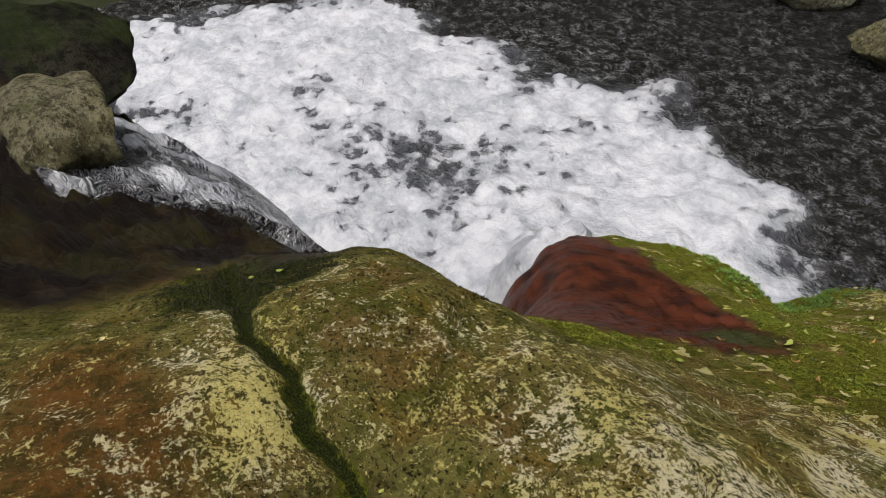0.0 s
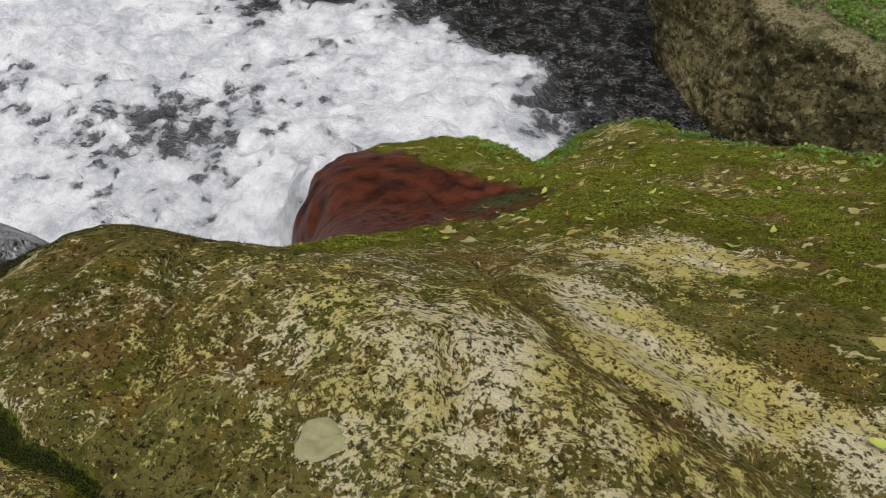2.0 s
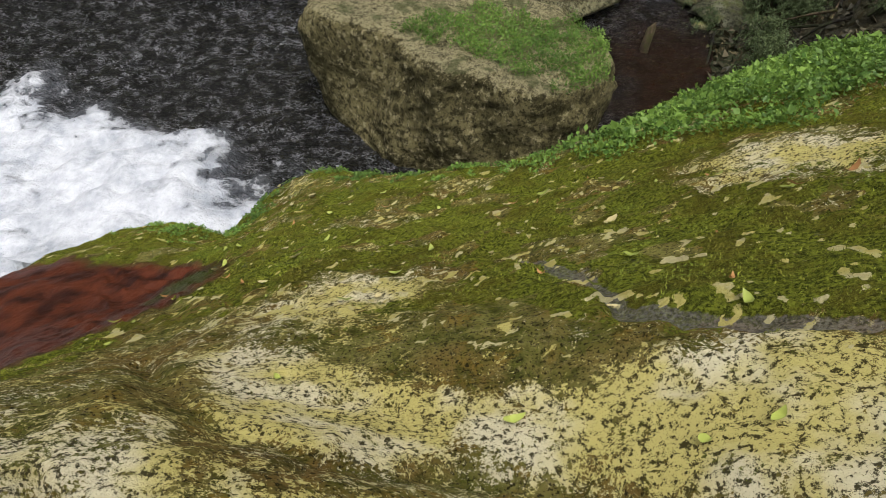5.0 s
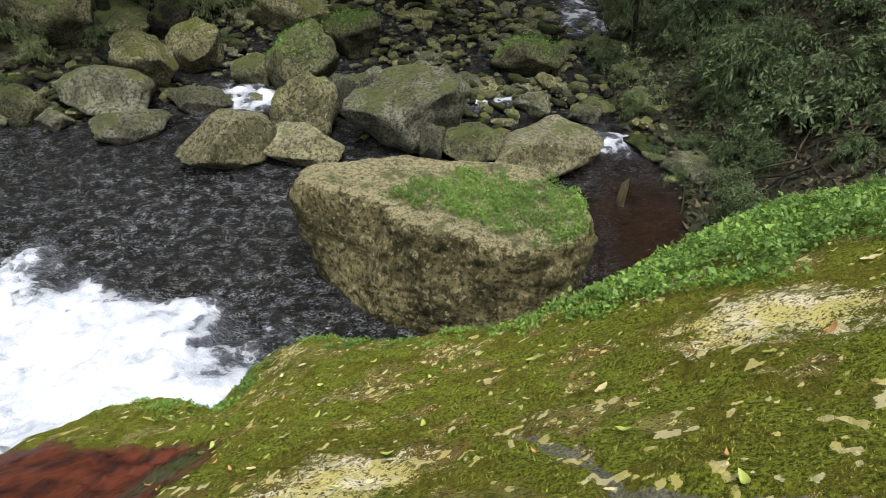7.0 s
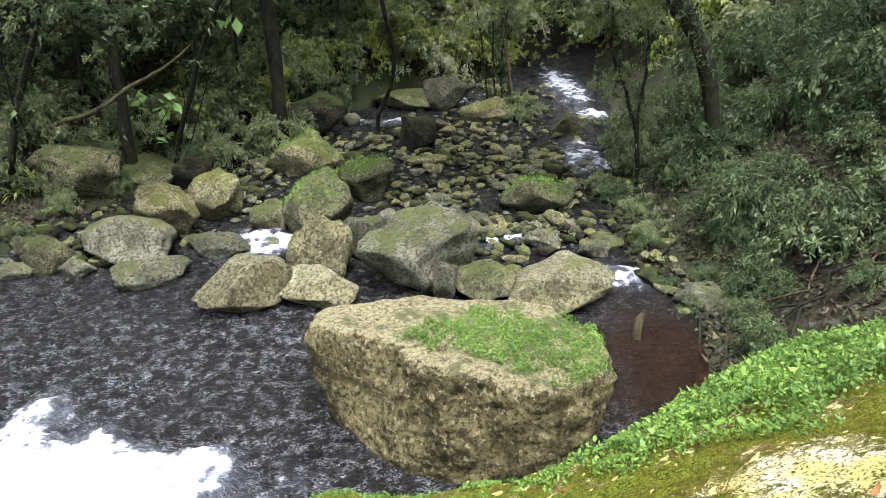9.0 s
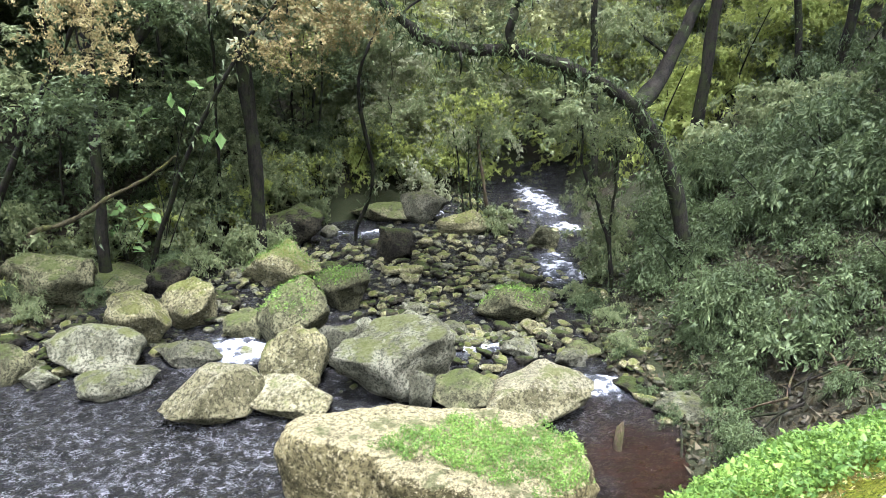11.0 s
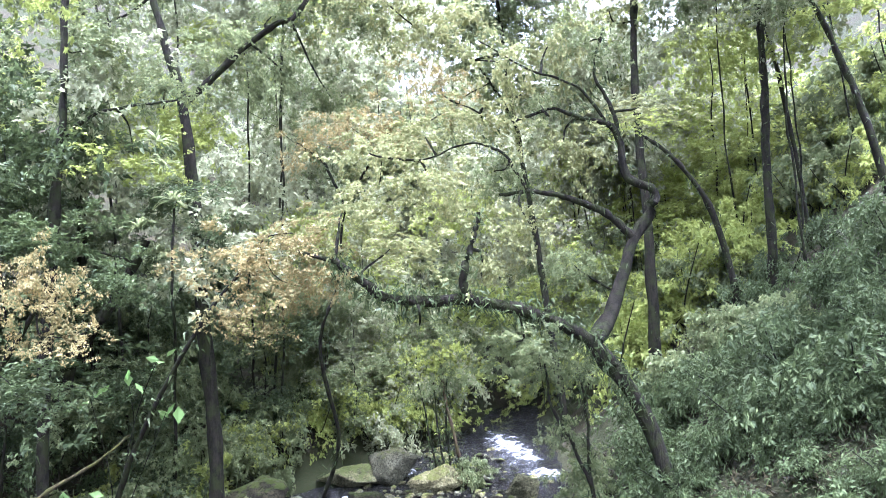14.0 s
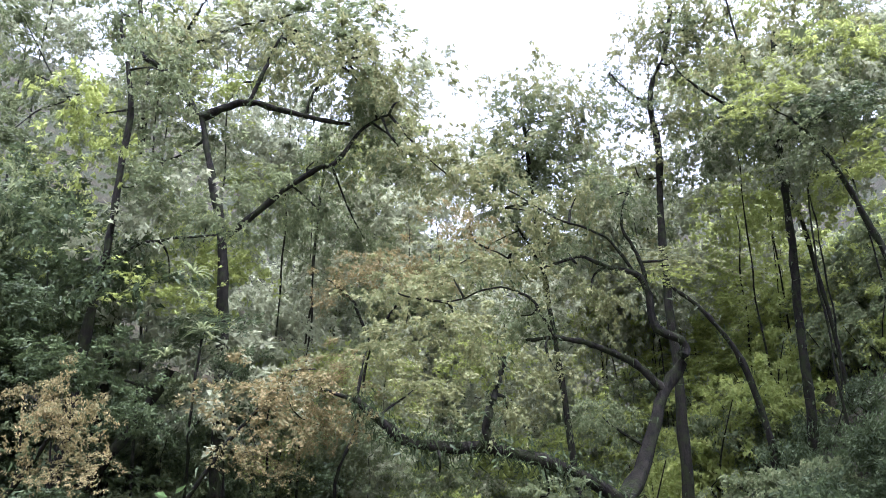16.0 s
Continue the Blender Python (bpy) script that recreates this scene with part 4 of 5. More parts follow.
def on_mesh(ob, count, rng, steep=0.5, test=None):
    """Random points on the upward faces of an object."""
    me, m = ob.data, np.array(ob.matrix_basis)
    me.calc_loop_triangles()
    t = np.empty(len(me.loop_triangles) * 3, np.int32)
    me.loop_triangles.foreach_get("vertices", t)
    v = np.empty(len(me.vertices) * 3, np.float32)
    me.vertices.foreach_get("co", v)
    v = v.reshape(-1, 3) @ m[:3, :3].T + m[:3, 3]
    a, b, c = (v[t[k::3]] for k in range(3))
    nr = np.cross(b - a, c - a)
    area = np.linalg.norm(nr, axis=1)
    w = area * (nr[:, 2] / (area + 1e-12) > steep)
    k = rng.choice(len(a), count, p=w / w.sum())
    p, q = rng.random((2, count, 1))
    p, q = np.where(p + q > 1, 1 - p, p), np.where(p + q > 1, 1 - q, q)
    at = a[k] + (b[k] - a[k]) * p + (c[k] - a[k]) * q
    return at if test is None else at[test(at[:, 0], at[:, 1])]



SHRUBS = [
    shrub(1, 2100, 0.17, 0.24, LEAF_DARK, 1.15, "dense dark green bush with narrow leaves on the bank"),
    shrub(2, 2100, 0.16, 0.26, LEAF_MID, 1.1, "dense green bush with narrow leaves on the bank"),
    shrub(3, 3000, 0.13, 0.42, LEAF_MID, 1.2, "leafy green bush on the bank"),
    shrub(4, 4200, 0.095, 0.45, LEAF_LIGHT, 1.2, "bright yellow-green bush on the slope"),
    shrub(5, 2000, 0.14, 0.38, LEAF_DARK, 1.2, "dark leafy bush in the undergrowth"),
]
CLUMPS = {}
for key, seed, count, size, ratio, mat in (("dark", 11, 3400, 0.16, 0.42, LEAF_DARK), ("mid", 12, 3400, 0.14, 0.44, LEAF_MID), ("light", 13, 3200, 0.14, 0.46, LEAF_LIGHT),
                                           ("brown", 14, 3000, 0.092, 0.5, LEAF_BROWN), ("pale", 15, 2000, 0.11, 0.5, LEAF_PALE),
                                           ("far_mid", 16, 2600, 0.17, 0.45, LEAF_MID), ("far_haze", 17, 2600, 0.17, 0.48, LEAF_HAZE), ("fine", 18, 2600, 0.12, 0.4, LEAF_MID)):
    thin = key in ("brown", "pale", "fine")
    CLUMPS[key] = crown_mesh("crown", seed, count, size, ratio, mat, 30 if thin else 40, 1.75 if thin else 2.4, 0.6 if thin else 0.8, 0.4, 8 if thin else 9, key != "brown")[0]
rng = np.random.default_rng(12)


def free(px, py, clear):
    l, r = px - np.interp(py, BANK_Y, BANK_L), np.interp(py, BANK_Y, BANK_R) - px
    return min(l, r) <= -clear


def scatter(what, count, xs, ys, clear, lo, hi, test=None):
    n, tries = 0, 0
    while n < count and tries < 5000:
        tries += 1
        px, py = rng.uniform(*xs), rng.uniform(*ys)
        if not free(px, py, clear) or (test and not test(px, py)):
            continue
        ob = what[int(rng.integers(len(what)))]
        s = rng.uniform(lo, hi)
        copy_thing(ob, pose(px, py, float(ground_z(px, py)) - 0.1, 0, 0, rng.uniform(0, 360)) @ Matrix.Scale(s, 4))
        n += 1


D, M, M2, LI, D2 = SHRUBS
scatter([M, M2, D2, D, D], 34, (-22, -3.5), (13, 33), 0.9, 0.8, 1.5)
scatter([D, M, M2], 14, (-15, -7.4), (13.3, 19), 0.9, 0.5, 0.9)
scatter([D, D2], 20, (6.5, 12.5), (12, 22), 0.9, 0.7, 1.1)
scatter([D, D, D2], 18, (3.8, 7.5), (11.5, 24), 0.05, 0.3, 0.55)
scatter([M, D, M2], 14, (-11, -3), (14.5, 27), 0.1, 0.3, 0.6)
scatter([D, D2], 22, (5.2, 13), (10.8, 18), 0.7, 0.6, 1.0, lambda a, b: a > 5.4 + 0.1 * abs(b - 11))
scatter([D, D2, D, D2, M2], 34, (9, 22), (13.5, 25), 1.6, 0.9, 1.5)
scatter([D, D2], 24, (6, 13), (9.6, 15), 0.3, 0.45, 0.8, lambda a, b: b > 11.7 or a > 8.3)
scatter([LI, LI, M2], 16, (8, 34), (29, 46), 3, 1.6, 2.4)
scatter([LI, M2], 10, (-14, 8), (34, 52), 0.3, 1.2, 1.9)
scatter([LI, M2, M], 18, (14, 34), (33, 46), 3, 2.2, 3.4)
scatter([M2, M2, LI, D2], 20, (-10, 2), (20, 36), 0.2, 0.8, 1.4)
scatter([LI, LI, LI, M2], 24, (12, 27), (26, 36), 3, 1.5, 2.3)
scatter([D, D2], 12, (5.0, 8.6), (9.8, 13.5), 0.0, 0.28, 0.5)
# low bushes on the gravel and among the boulders upstream
for px, py, s, ob in ((-6.6, 20.6, 0.9, M), (-5.6, 21.4, 0.9, M2), (-4.9, 22.6, 0.9, M), (-7.6, 20.4, 0.8, D), (-10.9, 18.6, 1.0, M2), (-11.8, 17.2, 1.0, M), (-12.6, 18.8, 1.2, D), (3.1, 25.5, 0.75, M2), (2.6, 26.6, 0.6, LI), (-4.6, 24.6, 0.5, M2), (4.6, 18.2, 0.45, M2), (5.0, 16.2, 0.5, M), (4.9, 14.6, 0.5, M), (5.6, 19.5, 0.8, M2), (6.2, 21.5, 1.0, M2),
                      (-7.5, 22, 1.3, M2), (-6.8, 24, 1.4, LI), (-6.5, 26.5, 1.5, M), (-5.2, 27.5, 1.3, LI), (-4.2, 28.5, 1.4, M2), (-3, 29.5, 1.3, LI), (-1.8, 30.5, 1.4, M2), (-0.6, 31.5, 1.3, LI), (0.4, 32.5, 1.5, LI)):
    copy_thing(ob, pose(px, py, max(float(ground_z(px, py)), float(water_z(py))) - 0.05, 0, 0, px * 90) @ Matrix.Scale(s, 4))


def limb_of(base, way, r0, r1, material, seed, name="limb", wob=0.05):
    n, sides = (8, 5) if name == "twig" else (30, 10)
    p = bent(way, n, wob, seed) - np.array(base.matrix_basis.translation)
    return piece(name, mesh_of(name, *tube(p, np.linspace(r0, r1, n), sides, 0.45, seed), material), base)


def clump_on(base, at, key, s, turn):
    ob = piece("crown", CLUMPS[key], base)
    ob.matrix_basis = Matrix.Translation(Vector(at) - base.matrix_basis.translation) @ pose(0, 0, 0, 16 * math.sin(turn), 16 * math.cos(3 * turn), turn) @ Matrix.Diagonal((s * (1.3 + 0.35 * math.sin(7 * turn)), s * 0.95, s * (0.95 + 0.25 * math.sin(5 * turn)), 1))


def fringe(base, ways, count, seed):
    """Small ferns and hanging moss along limbs."""
    rng = np.random.default_rng(seed)
    p = np.concatenate([bent(w, 60) for w in ways])
    at = p[rng.integers(0, len(p), count)] - np.array(base.matrix_basis.translation) + rng.normal(size=(count, 3)) * [0.15, 0.15, 0.2]
    tagged(piece("epiphyte", mesh_of("epiphyte", *leaves(at, 0.2, 0.2, rng, 0.9, None, 0.25, True), LEAF_DARK, False), base), "dark ferns and moss hanging from the limb", kind="stuff")


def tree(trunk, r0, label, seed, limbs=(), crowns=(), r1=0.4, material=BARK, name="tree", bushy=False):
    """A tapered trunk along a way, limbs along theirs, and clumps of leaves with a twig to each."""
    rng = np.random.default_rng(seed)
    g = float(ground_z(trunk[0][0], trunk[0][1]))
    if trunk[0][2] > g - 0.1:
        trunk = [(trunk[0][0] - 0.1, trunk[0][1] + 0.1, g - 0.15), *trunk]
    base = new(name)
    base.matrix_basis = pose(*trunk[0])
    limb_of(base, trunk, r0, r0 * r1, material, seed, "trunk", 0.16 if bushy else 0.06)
    ends = [bent(trunk, 26)] + [bent(w, 26) for w, _ in limbs]
    for k, (way, r) in enumerate(limbs):
        limb_of(base, way, r, r * 0.35, material, seed + 7 * k)
    every = np.concatenate(ends)
    for key, cx, cy, cz, s in crowns:
        e = np.array([cx, cy, cz])
        near = every[np.argmin(np.linalg.norm(every - e, axis=1))]
        mid = (near + e) / 2 + rng.normal(size=3) * 0.2
        limb_of(base, [near, mid, e], r0 * 0.22, r0 * 0.07, material, seed + int(cx * 10), "twig")
        clump_on(base, e, key, s, rng.uniform(0, 360))
    if not bushy and name == "tree":
        fringe(base, [trunk] + [w for w, _ in limbs], 250 + 100 * len(limbs), seed)
    return tagged(base, label, "tree")


def wild_tree(px, py, h, keys, seed, count=5, s=(0.7, 1.1), spread=1.7, low=0.3):
    r = np.random.default_rng(seed + 500)
    g = float(ground_z(px, py))
    lean = r.normal(size=2) * 0.05 * h
    trunk = [(px, py, g - 0.3), (px + lean[0] * 0.3 + r.normal() * 0.15, py + lean[1] * 0.3, g + h * 0.35), (px + lean[0] * 0.7, py + lean[1] * 0.7, g + h * 0.7), (px + lean[0], py + lean[1], g + h)]
    crowns = []
    for j in range(count):
        k = r.uniform(low, 1.05)
        crowns.append((keys[int(r.integers(len(keys)))], px + lean[0] * k + r.normal() * spread, py + lean[1] * k + r.normal() * spread, g + h * k, r.uniform(*s)))
    return tagged(tree(trunk, 0.002 * h + 0.018, "slender forest tree with a loose green crown", seed, (), crowns, bushy=True), group="forest trees on the slopes")


def wood(count, ys, us, hs, keys, seed, clear=1.5, **more):
    r = np.random.default_rng(seed)
    n, tries = 0, 0
    while n < count and tries < 3000:
        tries += 1
        py = r.uniform(*ys)
        px = py * r.uniform(*us)
        if not free(px, py, clear):
            continue
        wild_tree(px, py, r.uniform(*hs), keys, seed * 100 + n, **more)
        n += 1


wood(14, (19, 30), (-0.46, -0.16), (4.5, 7.5), ("mid", "dark", "mid", "dark"), 9, 0.5, s=(0.5, 0.8), spread=1.1, low=0.05)
wood(10, (25, 36), (-0.16, 0.10), (4.5, 7.5), ("light", "mid", "far_haze"), 10, 0.2, s=(0.5, 0.8), spread=1.1, low=0.05)
wood(13, (17, 25), (-0.80, -0.34), (7, 12), ("dark", "dark", "dark", "mid"), 3, 2.0)
wood(11, (24, 34), (-0.70, -0.12), (17, 24), ("far_haze", "light", "far_haze", "mid"), 4, 2.0, s=(0.8, 1.2), spread=2.0)
wood(6, (20, 30), (0.66, 1.0), (13, 18), ("light", "far_haze", "mid"), 5, 3.0, low=0.6)
wood(8, (31, 42), (0.30, 0.62), (16, 23), ("far_haze", "far_haze", "light"), 6, 3.0, s=(0.9, 1.3), spread=2.2, low=0.5)
wood(14, (34, 42), (-0.12, 0.36), (6, 11), ("far_haze", "far_mid", "light"), 8, 0.2, s=(0.8, 1.2), spread=1.8, low=0.1)
wood(26, (42, 62), (-0.25, 0.42), (15, 25), ("far_haze", "far_haze", "far_mid"), 7, 0.0, s=(1.0, 1.7), spread=3.0, low=0.15)

wood(10, (36, 46), (0.34, 0.62), (8, 14), ("light", "light", "far_haze"), 12, 0.0, s=(1.0, 1.5), spread=2.2, low=0.15)

# the leaning, mossy tree whose limb arches over the stream
arch = tree([(7.35, 16.57, -0.00), (6.98, 16.57, 2.10), (6.41, 16.56, 4.11), (5.73, 16.55, 5.32), (5.04, 16.55, 6.13), (3.75, 16.54, 6.75), (2.35, 16.52, 7.12), (1.26, 16.51, 7.19), (0.16, 16.50, 7.40), (-0.34, 16.50, 7.81), (-0.93, 16.49, 8.32)],
     0.23, "mossy tree leaning and arching over the stream", 301,
     (([(2.45, 16.52, 7.07), (2.16, 16.32, 7.67), (2.48, 16.32, 8.57), (2.69, 16.33, 9.27)], 0.13), ([(5.34, 16.55, 5.93), (6.24, 17.46, 6.71), (7.16, 18.07, 8.40), (7.87, 18.07, 9.39), (7.98, 18.07, 9.99), (7.29, 18.07, 10.40), (7.20, 18.07, 11.30), (6.91, 18.06, 11.91), (6.21, 18.06, 12.12)], 0.2),
      ([(7.26, 18.07, 8.70), (6.38, 18.06, 9.51), (5.28, 18.05, 9.93), (4.38, 18.04, 10.14), (3.58, 18.03, 10.05)], 0.12), ([(7.20, 18.07, 11.30), (7.02, 18.06, 12.50), (6.63, 18.06, 13.51), (7.05, 18.06, 14.80)], 0.07),
      ([(6.21, 18.06, 12.12), (5.32, 18.25, 12.53), (4.11, 18.34, 12.25), (2.72, 18.42, 12.87)], 0.06), ([(4.38, 18.04, 10.14), (3.80, 17.93, 11.15), (2.90, 18.03, 11.56), (1.50, 18.21, 11.18)], 0.05),
      ([(6.91, 18.06, 11.91), (6.03, 17.86, 13.02), (4.73, 17.84, 13.54), (3.35, 18.03, 14.56)], 0.05)),
     (("fine", 5.12, 18.45, 12.73, 0.55), ("pale", 3.31, 18.33, 12.36, 0.9), ("pale", 1.70, 18.61, 11.98, 0.9), ("pale", 3.94, 18.24, 13.95, 0.8), ("fine", 6.54, 18.36, 14.51, 0.8), ("fine", 3.49, 18.03, 10.75, 0.6),
      ("fine", 1.04, 16.81, 6.59, 0.6), ("fine", 3.44, 16.83, 6.05, 0.7), ("brown", -1.72, 16.58, 8.63, 0.7), ("pale", 0.47, 17.00, 8.60, 0.8), ("pale", 2.48, 17.22, 9.57, 0.8), ("fine", 5.26, 17.25, 7.93, 0.6), ("pale", -0.72, 17.19, 9.61, 0.8), ("pale", 4.27, 17.64, 9.14, 0.8), ("pale", 1.29, 17.61, 10.39, 0.9), ("pale", 2.86, 17.43, 8.16, 0.7), ("pale", 5.50, 18.05, 11.33, 0.8), ("pale", 0.10, 18.00, 11.40, 0.8), ("brown", 2.13, 18.02, 13.37, 0.6), ("pale", 5.34, 18.05, 14.33, 0.8), ("pale", 8.12, 18.27, 12.49, 0.7)))
# trees with leaves turned brown
tree([(-7.8, 19.8, 1.2), (-6.2, 18.6, 4.5), (-4.3, 17.2, 7.0), (-2.52, 16.48, 9.04)], 0.09, "small tree with leaves turning orange-brown", 302, (),
     (("brown", -2.93, 16.47, 8.25, 0.85), ("brown", -3.15, 16.47, 7.05, 0.7), ("brown", -2.22, 16.48, 9.04, 0.7), ("brown", -1.64, 16.68, 7.73, 0.55)))
tree([(-11.0, 16.6, 1.2), (-9.2, 15.8, 4.6), (-6.92, 14.64, 7.50)], 0.12, "small tree with tawny yellowing leaves", 303, (),
     (("brown", -6.72, 14.44, 7.60, 0.75), ("brown", -7.01, 14.53, 8.30, 0.6), ("brown", -6.23, 14.44, 6.89, 0.55), ("dark", -7.66, 15.43, 5.71, 0.5)))
tree([(-2.21, 24.48, 1.04), (-1.47, 23.49, 3.23), (-1.91, 22.38, 6.23), (-1.07, 21.59, 8.42), (-0.74, 20.99, 10.52), (0.80, 20.21, 12.79)], 0.08, "spreading tree with thin pinkish brown leaves", 304,
     (([(-0.74, 20.99, 10.52), (-1.31, 20.39, 11.82), (-2.10, 19.98, 12.43)], 0.06), ([(0.39, 20.40, 12.30), (1.50, 20.01, 12.68), (2.71, 20.02, 13.27)], 0.05)),
     (("brown", 0.70, 20.01, 12.69, 0.75), ("brown", -0.60, 19.99, 12.91, 0.75), ("pale", 2.41, 20.02, 13.17, 0.9), ("brown", -1.70, 19.98, 12.33, 0.6), ("pale", 1.29, 20.31, 12.19, 0.9)))
# tall trunks
tree([(14.77, 24.14, 5.79), (15.23, 24.14, 10.29), (15.70, 24.15, 15.38), (16.07, 24.15, 19.78), (16.84, 24.15, 25.07)], 0.2, "tall straight forest tree with a dark trunk", 305, (),
     (("mid", 15.18, 24.14, 20.79, 0.8), ("mid", 17.50, 24.66, 22.76, 0.9), ("dark", 16.35, 24.15, 18.37, 0.6), ("pale", 15.63, 24.14, 23.98, 1.4), ("pale", 17.84, 24.56, 25.35, 1.5), ("pale", 14.41, 24.53, 23.00, 1.3), ("mid", 18.60, 24.77, 22.14, 0.9), ("pale", 19.43, 24.78, 24.33, 1.5)), material=BARK)
tree([(11.35, 27.11, 6.34), (11.61, 27.11, 10.84), (11.66, 27.11, 14.04), (11.81, 27.11, 17.84), (12.15, 27.11, 20.83), (12.09, 27.11, 23.63), (13.13, 27.12, 26.22), (13.87, 27.12, 29.21)], 0.24, "tall forest tree with a crooked top", 306,
     (([(12.19, 27.11, 23.13), (11.20, 27.10, 23.75), (10.21, 27.09, 24.86)], 0.1),), (("mid", 10.41, 27.39, 24.86, 0.5), ("mid", 14.55, 27.63, 27.80, 0.6), ("pale", 12.57, 27.11, 22.23, 1.2), ("pale", 10.94, 27.10, 19.85, 1.2), ("pale", 13.42, 27.12, 25.61, 1.2), ("fine", 10.78, 27.10, 22.85, 1.2), ("pale", 12.45, 27.11, 27.23, 1.5), ("pale", 14.68, 27.13, 29.80, 1.4), ("pale", 15.04, 27.34, 26.99, 1.5)))
tree([(13.39, 24.13, 7.21), (12.93, 24.12, 10.02), (11.86, 24.11, 12.04), (10.57, 24.10, 13.25)], 0.16, "leaning forest tree with a dark trunk", 307, (), (("light", 10.08, 24.09, 13.86, 0.4),))
tree([(17.04, 20.16, 8.26), (16.50, 20.15, 12.27), (15.83, 20.15, 14.68), (15.16, 20.14, 16.69), (13.98, 20.13, 18.40)], 0.14, "forest tree leaning over the slope", 308, (), (("mid", 14.37, 20.13, 17.40, 0.7), ("dark", 15.59, 20.14, 18.78, 0.8), ("light", 13.40, 20.52, 19.41, 0.6)))
tree([(-8.82, 18.92, 3.63), (-8.53, 18.92, 10.13), (-8.29, 18.92, 12.52), (-8.27, 18.92, 14.12), (-8.17, 18.92, 17.52), (-8.49, 18.92, 19.33)], 0.17, "straight forest tree with one long bare limb", 309,
     (([(-8.29, 18.92, 12.42), (-7.28, 18.93, 13.21), (-5.18, 18.95, 13.48)], 0.07),), (("mid", -7.45, 19.53, 15.51, 0.7), ("light", -9.22, 19.31, 17.54, 0.9), ("mid", -7.50, 19.43, 19.31, 0.8), ("mid", -5.67, 19.54, 14.29, 0.5), ("light", -6.71, 19.84, 12.00, 0.6)))
tree([(-5.16, 21.95, 2.58), (-5.47, 21.95, 9.08), (-5.80, 21.94, 13.99), (-6.36, 21.94, 16.50), (-6.93, 21.93, 19.11)], 0.26, "large spreading tree with crooked limbs", 310,
     (([(-6.93, 21.93, 19.11), (-5.52, 21.94, 19.78), (-3.32, 21.97, 19.25), (-1.63, 21.98, 18.93)], 0.16), ([(-7.03, 21.93, 19.11), (-8.30, 21.92, 20.92), (-9.98, 21.90, 22.15), (-10.36, 21.90, 23.65)], 0.14),
      ([(-5.69, 21.94, 14.59), (-3.16, 21.97, 16.85), (-2.05, 21.98, 17.43), (-1.23, 21.99, 18.72), (-0.22, 21.99, 19.41)], 0.12), ([(-5.32, 21.95, 19.78), (-4.69, 21.95, 21.77), (-4.27, 21.96, 22.87)], 0.09), ([(-3.32, 21.97, 19.25), (-2.80, 21.97, 20.65), (-1.59, 21.98, 21.83)], 0.06)),
     (("mid", -4.47, 22.46, 16.27, 0.8), ("mid", -2.68, 22.27, 15.64, 0.7), ("light", -6.89, 22.93, 15.30, 0.7), ("pale", -4.18, 22.16, 22.67, 1.5), ("pale", -1.39, 21.98, 21.23, 1.4), ("pale", -8.58, 22.31, 22.73, 1.5), ("fine", -0.92, 22.29, 19.42, 0.9), ("fine", -10.36, 21.90, 23.55, 1.2), ("mid", -8.85, 22.91, 17.73, 0.8), ("fine", -2.85, 22.27, 17.65, 0.8), ("mid", -1.21, 22.38, 20.62, 0.6), ("mid", 0.15, 22.60, 17.60, 0.6), ("mid", -2.37, 22.77, 23.64, 0.7), ("mid", -1.10, 22.99, 14.82, 0.7), ("light", -6.01, 22.54, 20.89, 0.6), ("pale", 0.36, 22.00, 17.80, 1.2), ("pale", 2.14, 22.02, 16.77, 1.1), ("pale", 0.19, 22.00, 20.00, 1.2), ("pale", -0.58, 22.19, 22.41, 1.3)))
tree([(-10.00, 21.00, 2.68), (-9.29, 21.00, 5.08), (-9.01, 21.00, 6.43), (-8.28, 21.00, 7.41), (-7.56, 21.00, 8.39), (-6.81, 21.00, 9.86)], 0.28, "thick dark tree trunk hung with creepers on the bank", 311, (), (("dark", -7.72, 17.33, 9.31, 0.8), ("dark", -6.54, 17.24, 8.10, 0.5)))
tree([(-6.9, 23.6, 1.4), (-6.2, 21.6, 6.0), (-5.76, 19.95, 8.39), (-5.63, 19.95, 10.59)], 0.07, "thin forked tree in the undergrowth", 312, (([(-5.66, 19.95, 8.09), (-5.15, 19.95, 8.78), (-4.64, 19.96, 9.67)], 0.045),), (("dark", -5.73, 20.25, 10.89, 0.5), ("dark", -4.54, 20.16, 9.87, 0.4)))
tree([(2.97, 26.03, 0.76), (2.79, 26.03, 1.56), (2.42, 26.02, 3.87), (2.34, 26.02, 5.57)], 0.10, "small yellowish trunk among the bushes upstream", 313, (), (("light", 2.14, 26.22, 5.77, 0.5), ("mid", 3.13, 26.43, 4.56, 0.4)), material=BARK_DRY)
tree([(5.64, 18.06, 0.32), (5.46, 18.05, 1.52), (5.08, 18.05, 2.93), (4.50, 18.04, 4.24), (4.42, 18.04, 5.44)], 0.07, "thin leaning bank tree with small leaves", 314, (([(5.37, 18.05, 2.13), (5.40, 18.05, 4.13), (5.31, 18.05, 5.23)], 0.05),),
     (("fine", 4.42, 18.04, 5.34, 0.6), ("fine", 5.41, 18.25, 5.13, 0.55), ("fine", 4.69, 18.15, 3.54, 0.45), ("fine", 5.58, 18.45, 2.92, 0.4)))
dead = tree([(-10.35, 18.00, 2.26), (-9.11, 18.00, 2.76), (-7.94, 18.00, 3.43), (-7.13, 18.00, 3.89), (-6.31, 18.00, 4.46)], 0.09, "bare pale dead limb slanting out of the bushes", 315, (), (), 0.3, BARK_MOSS, "dead_limb")

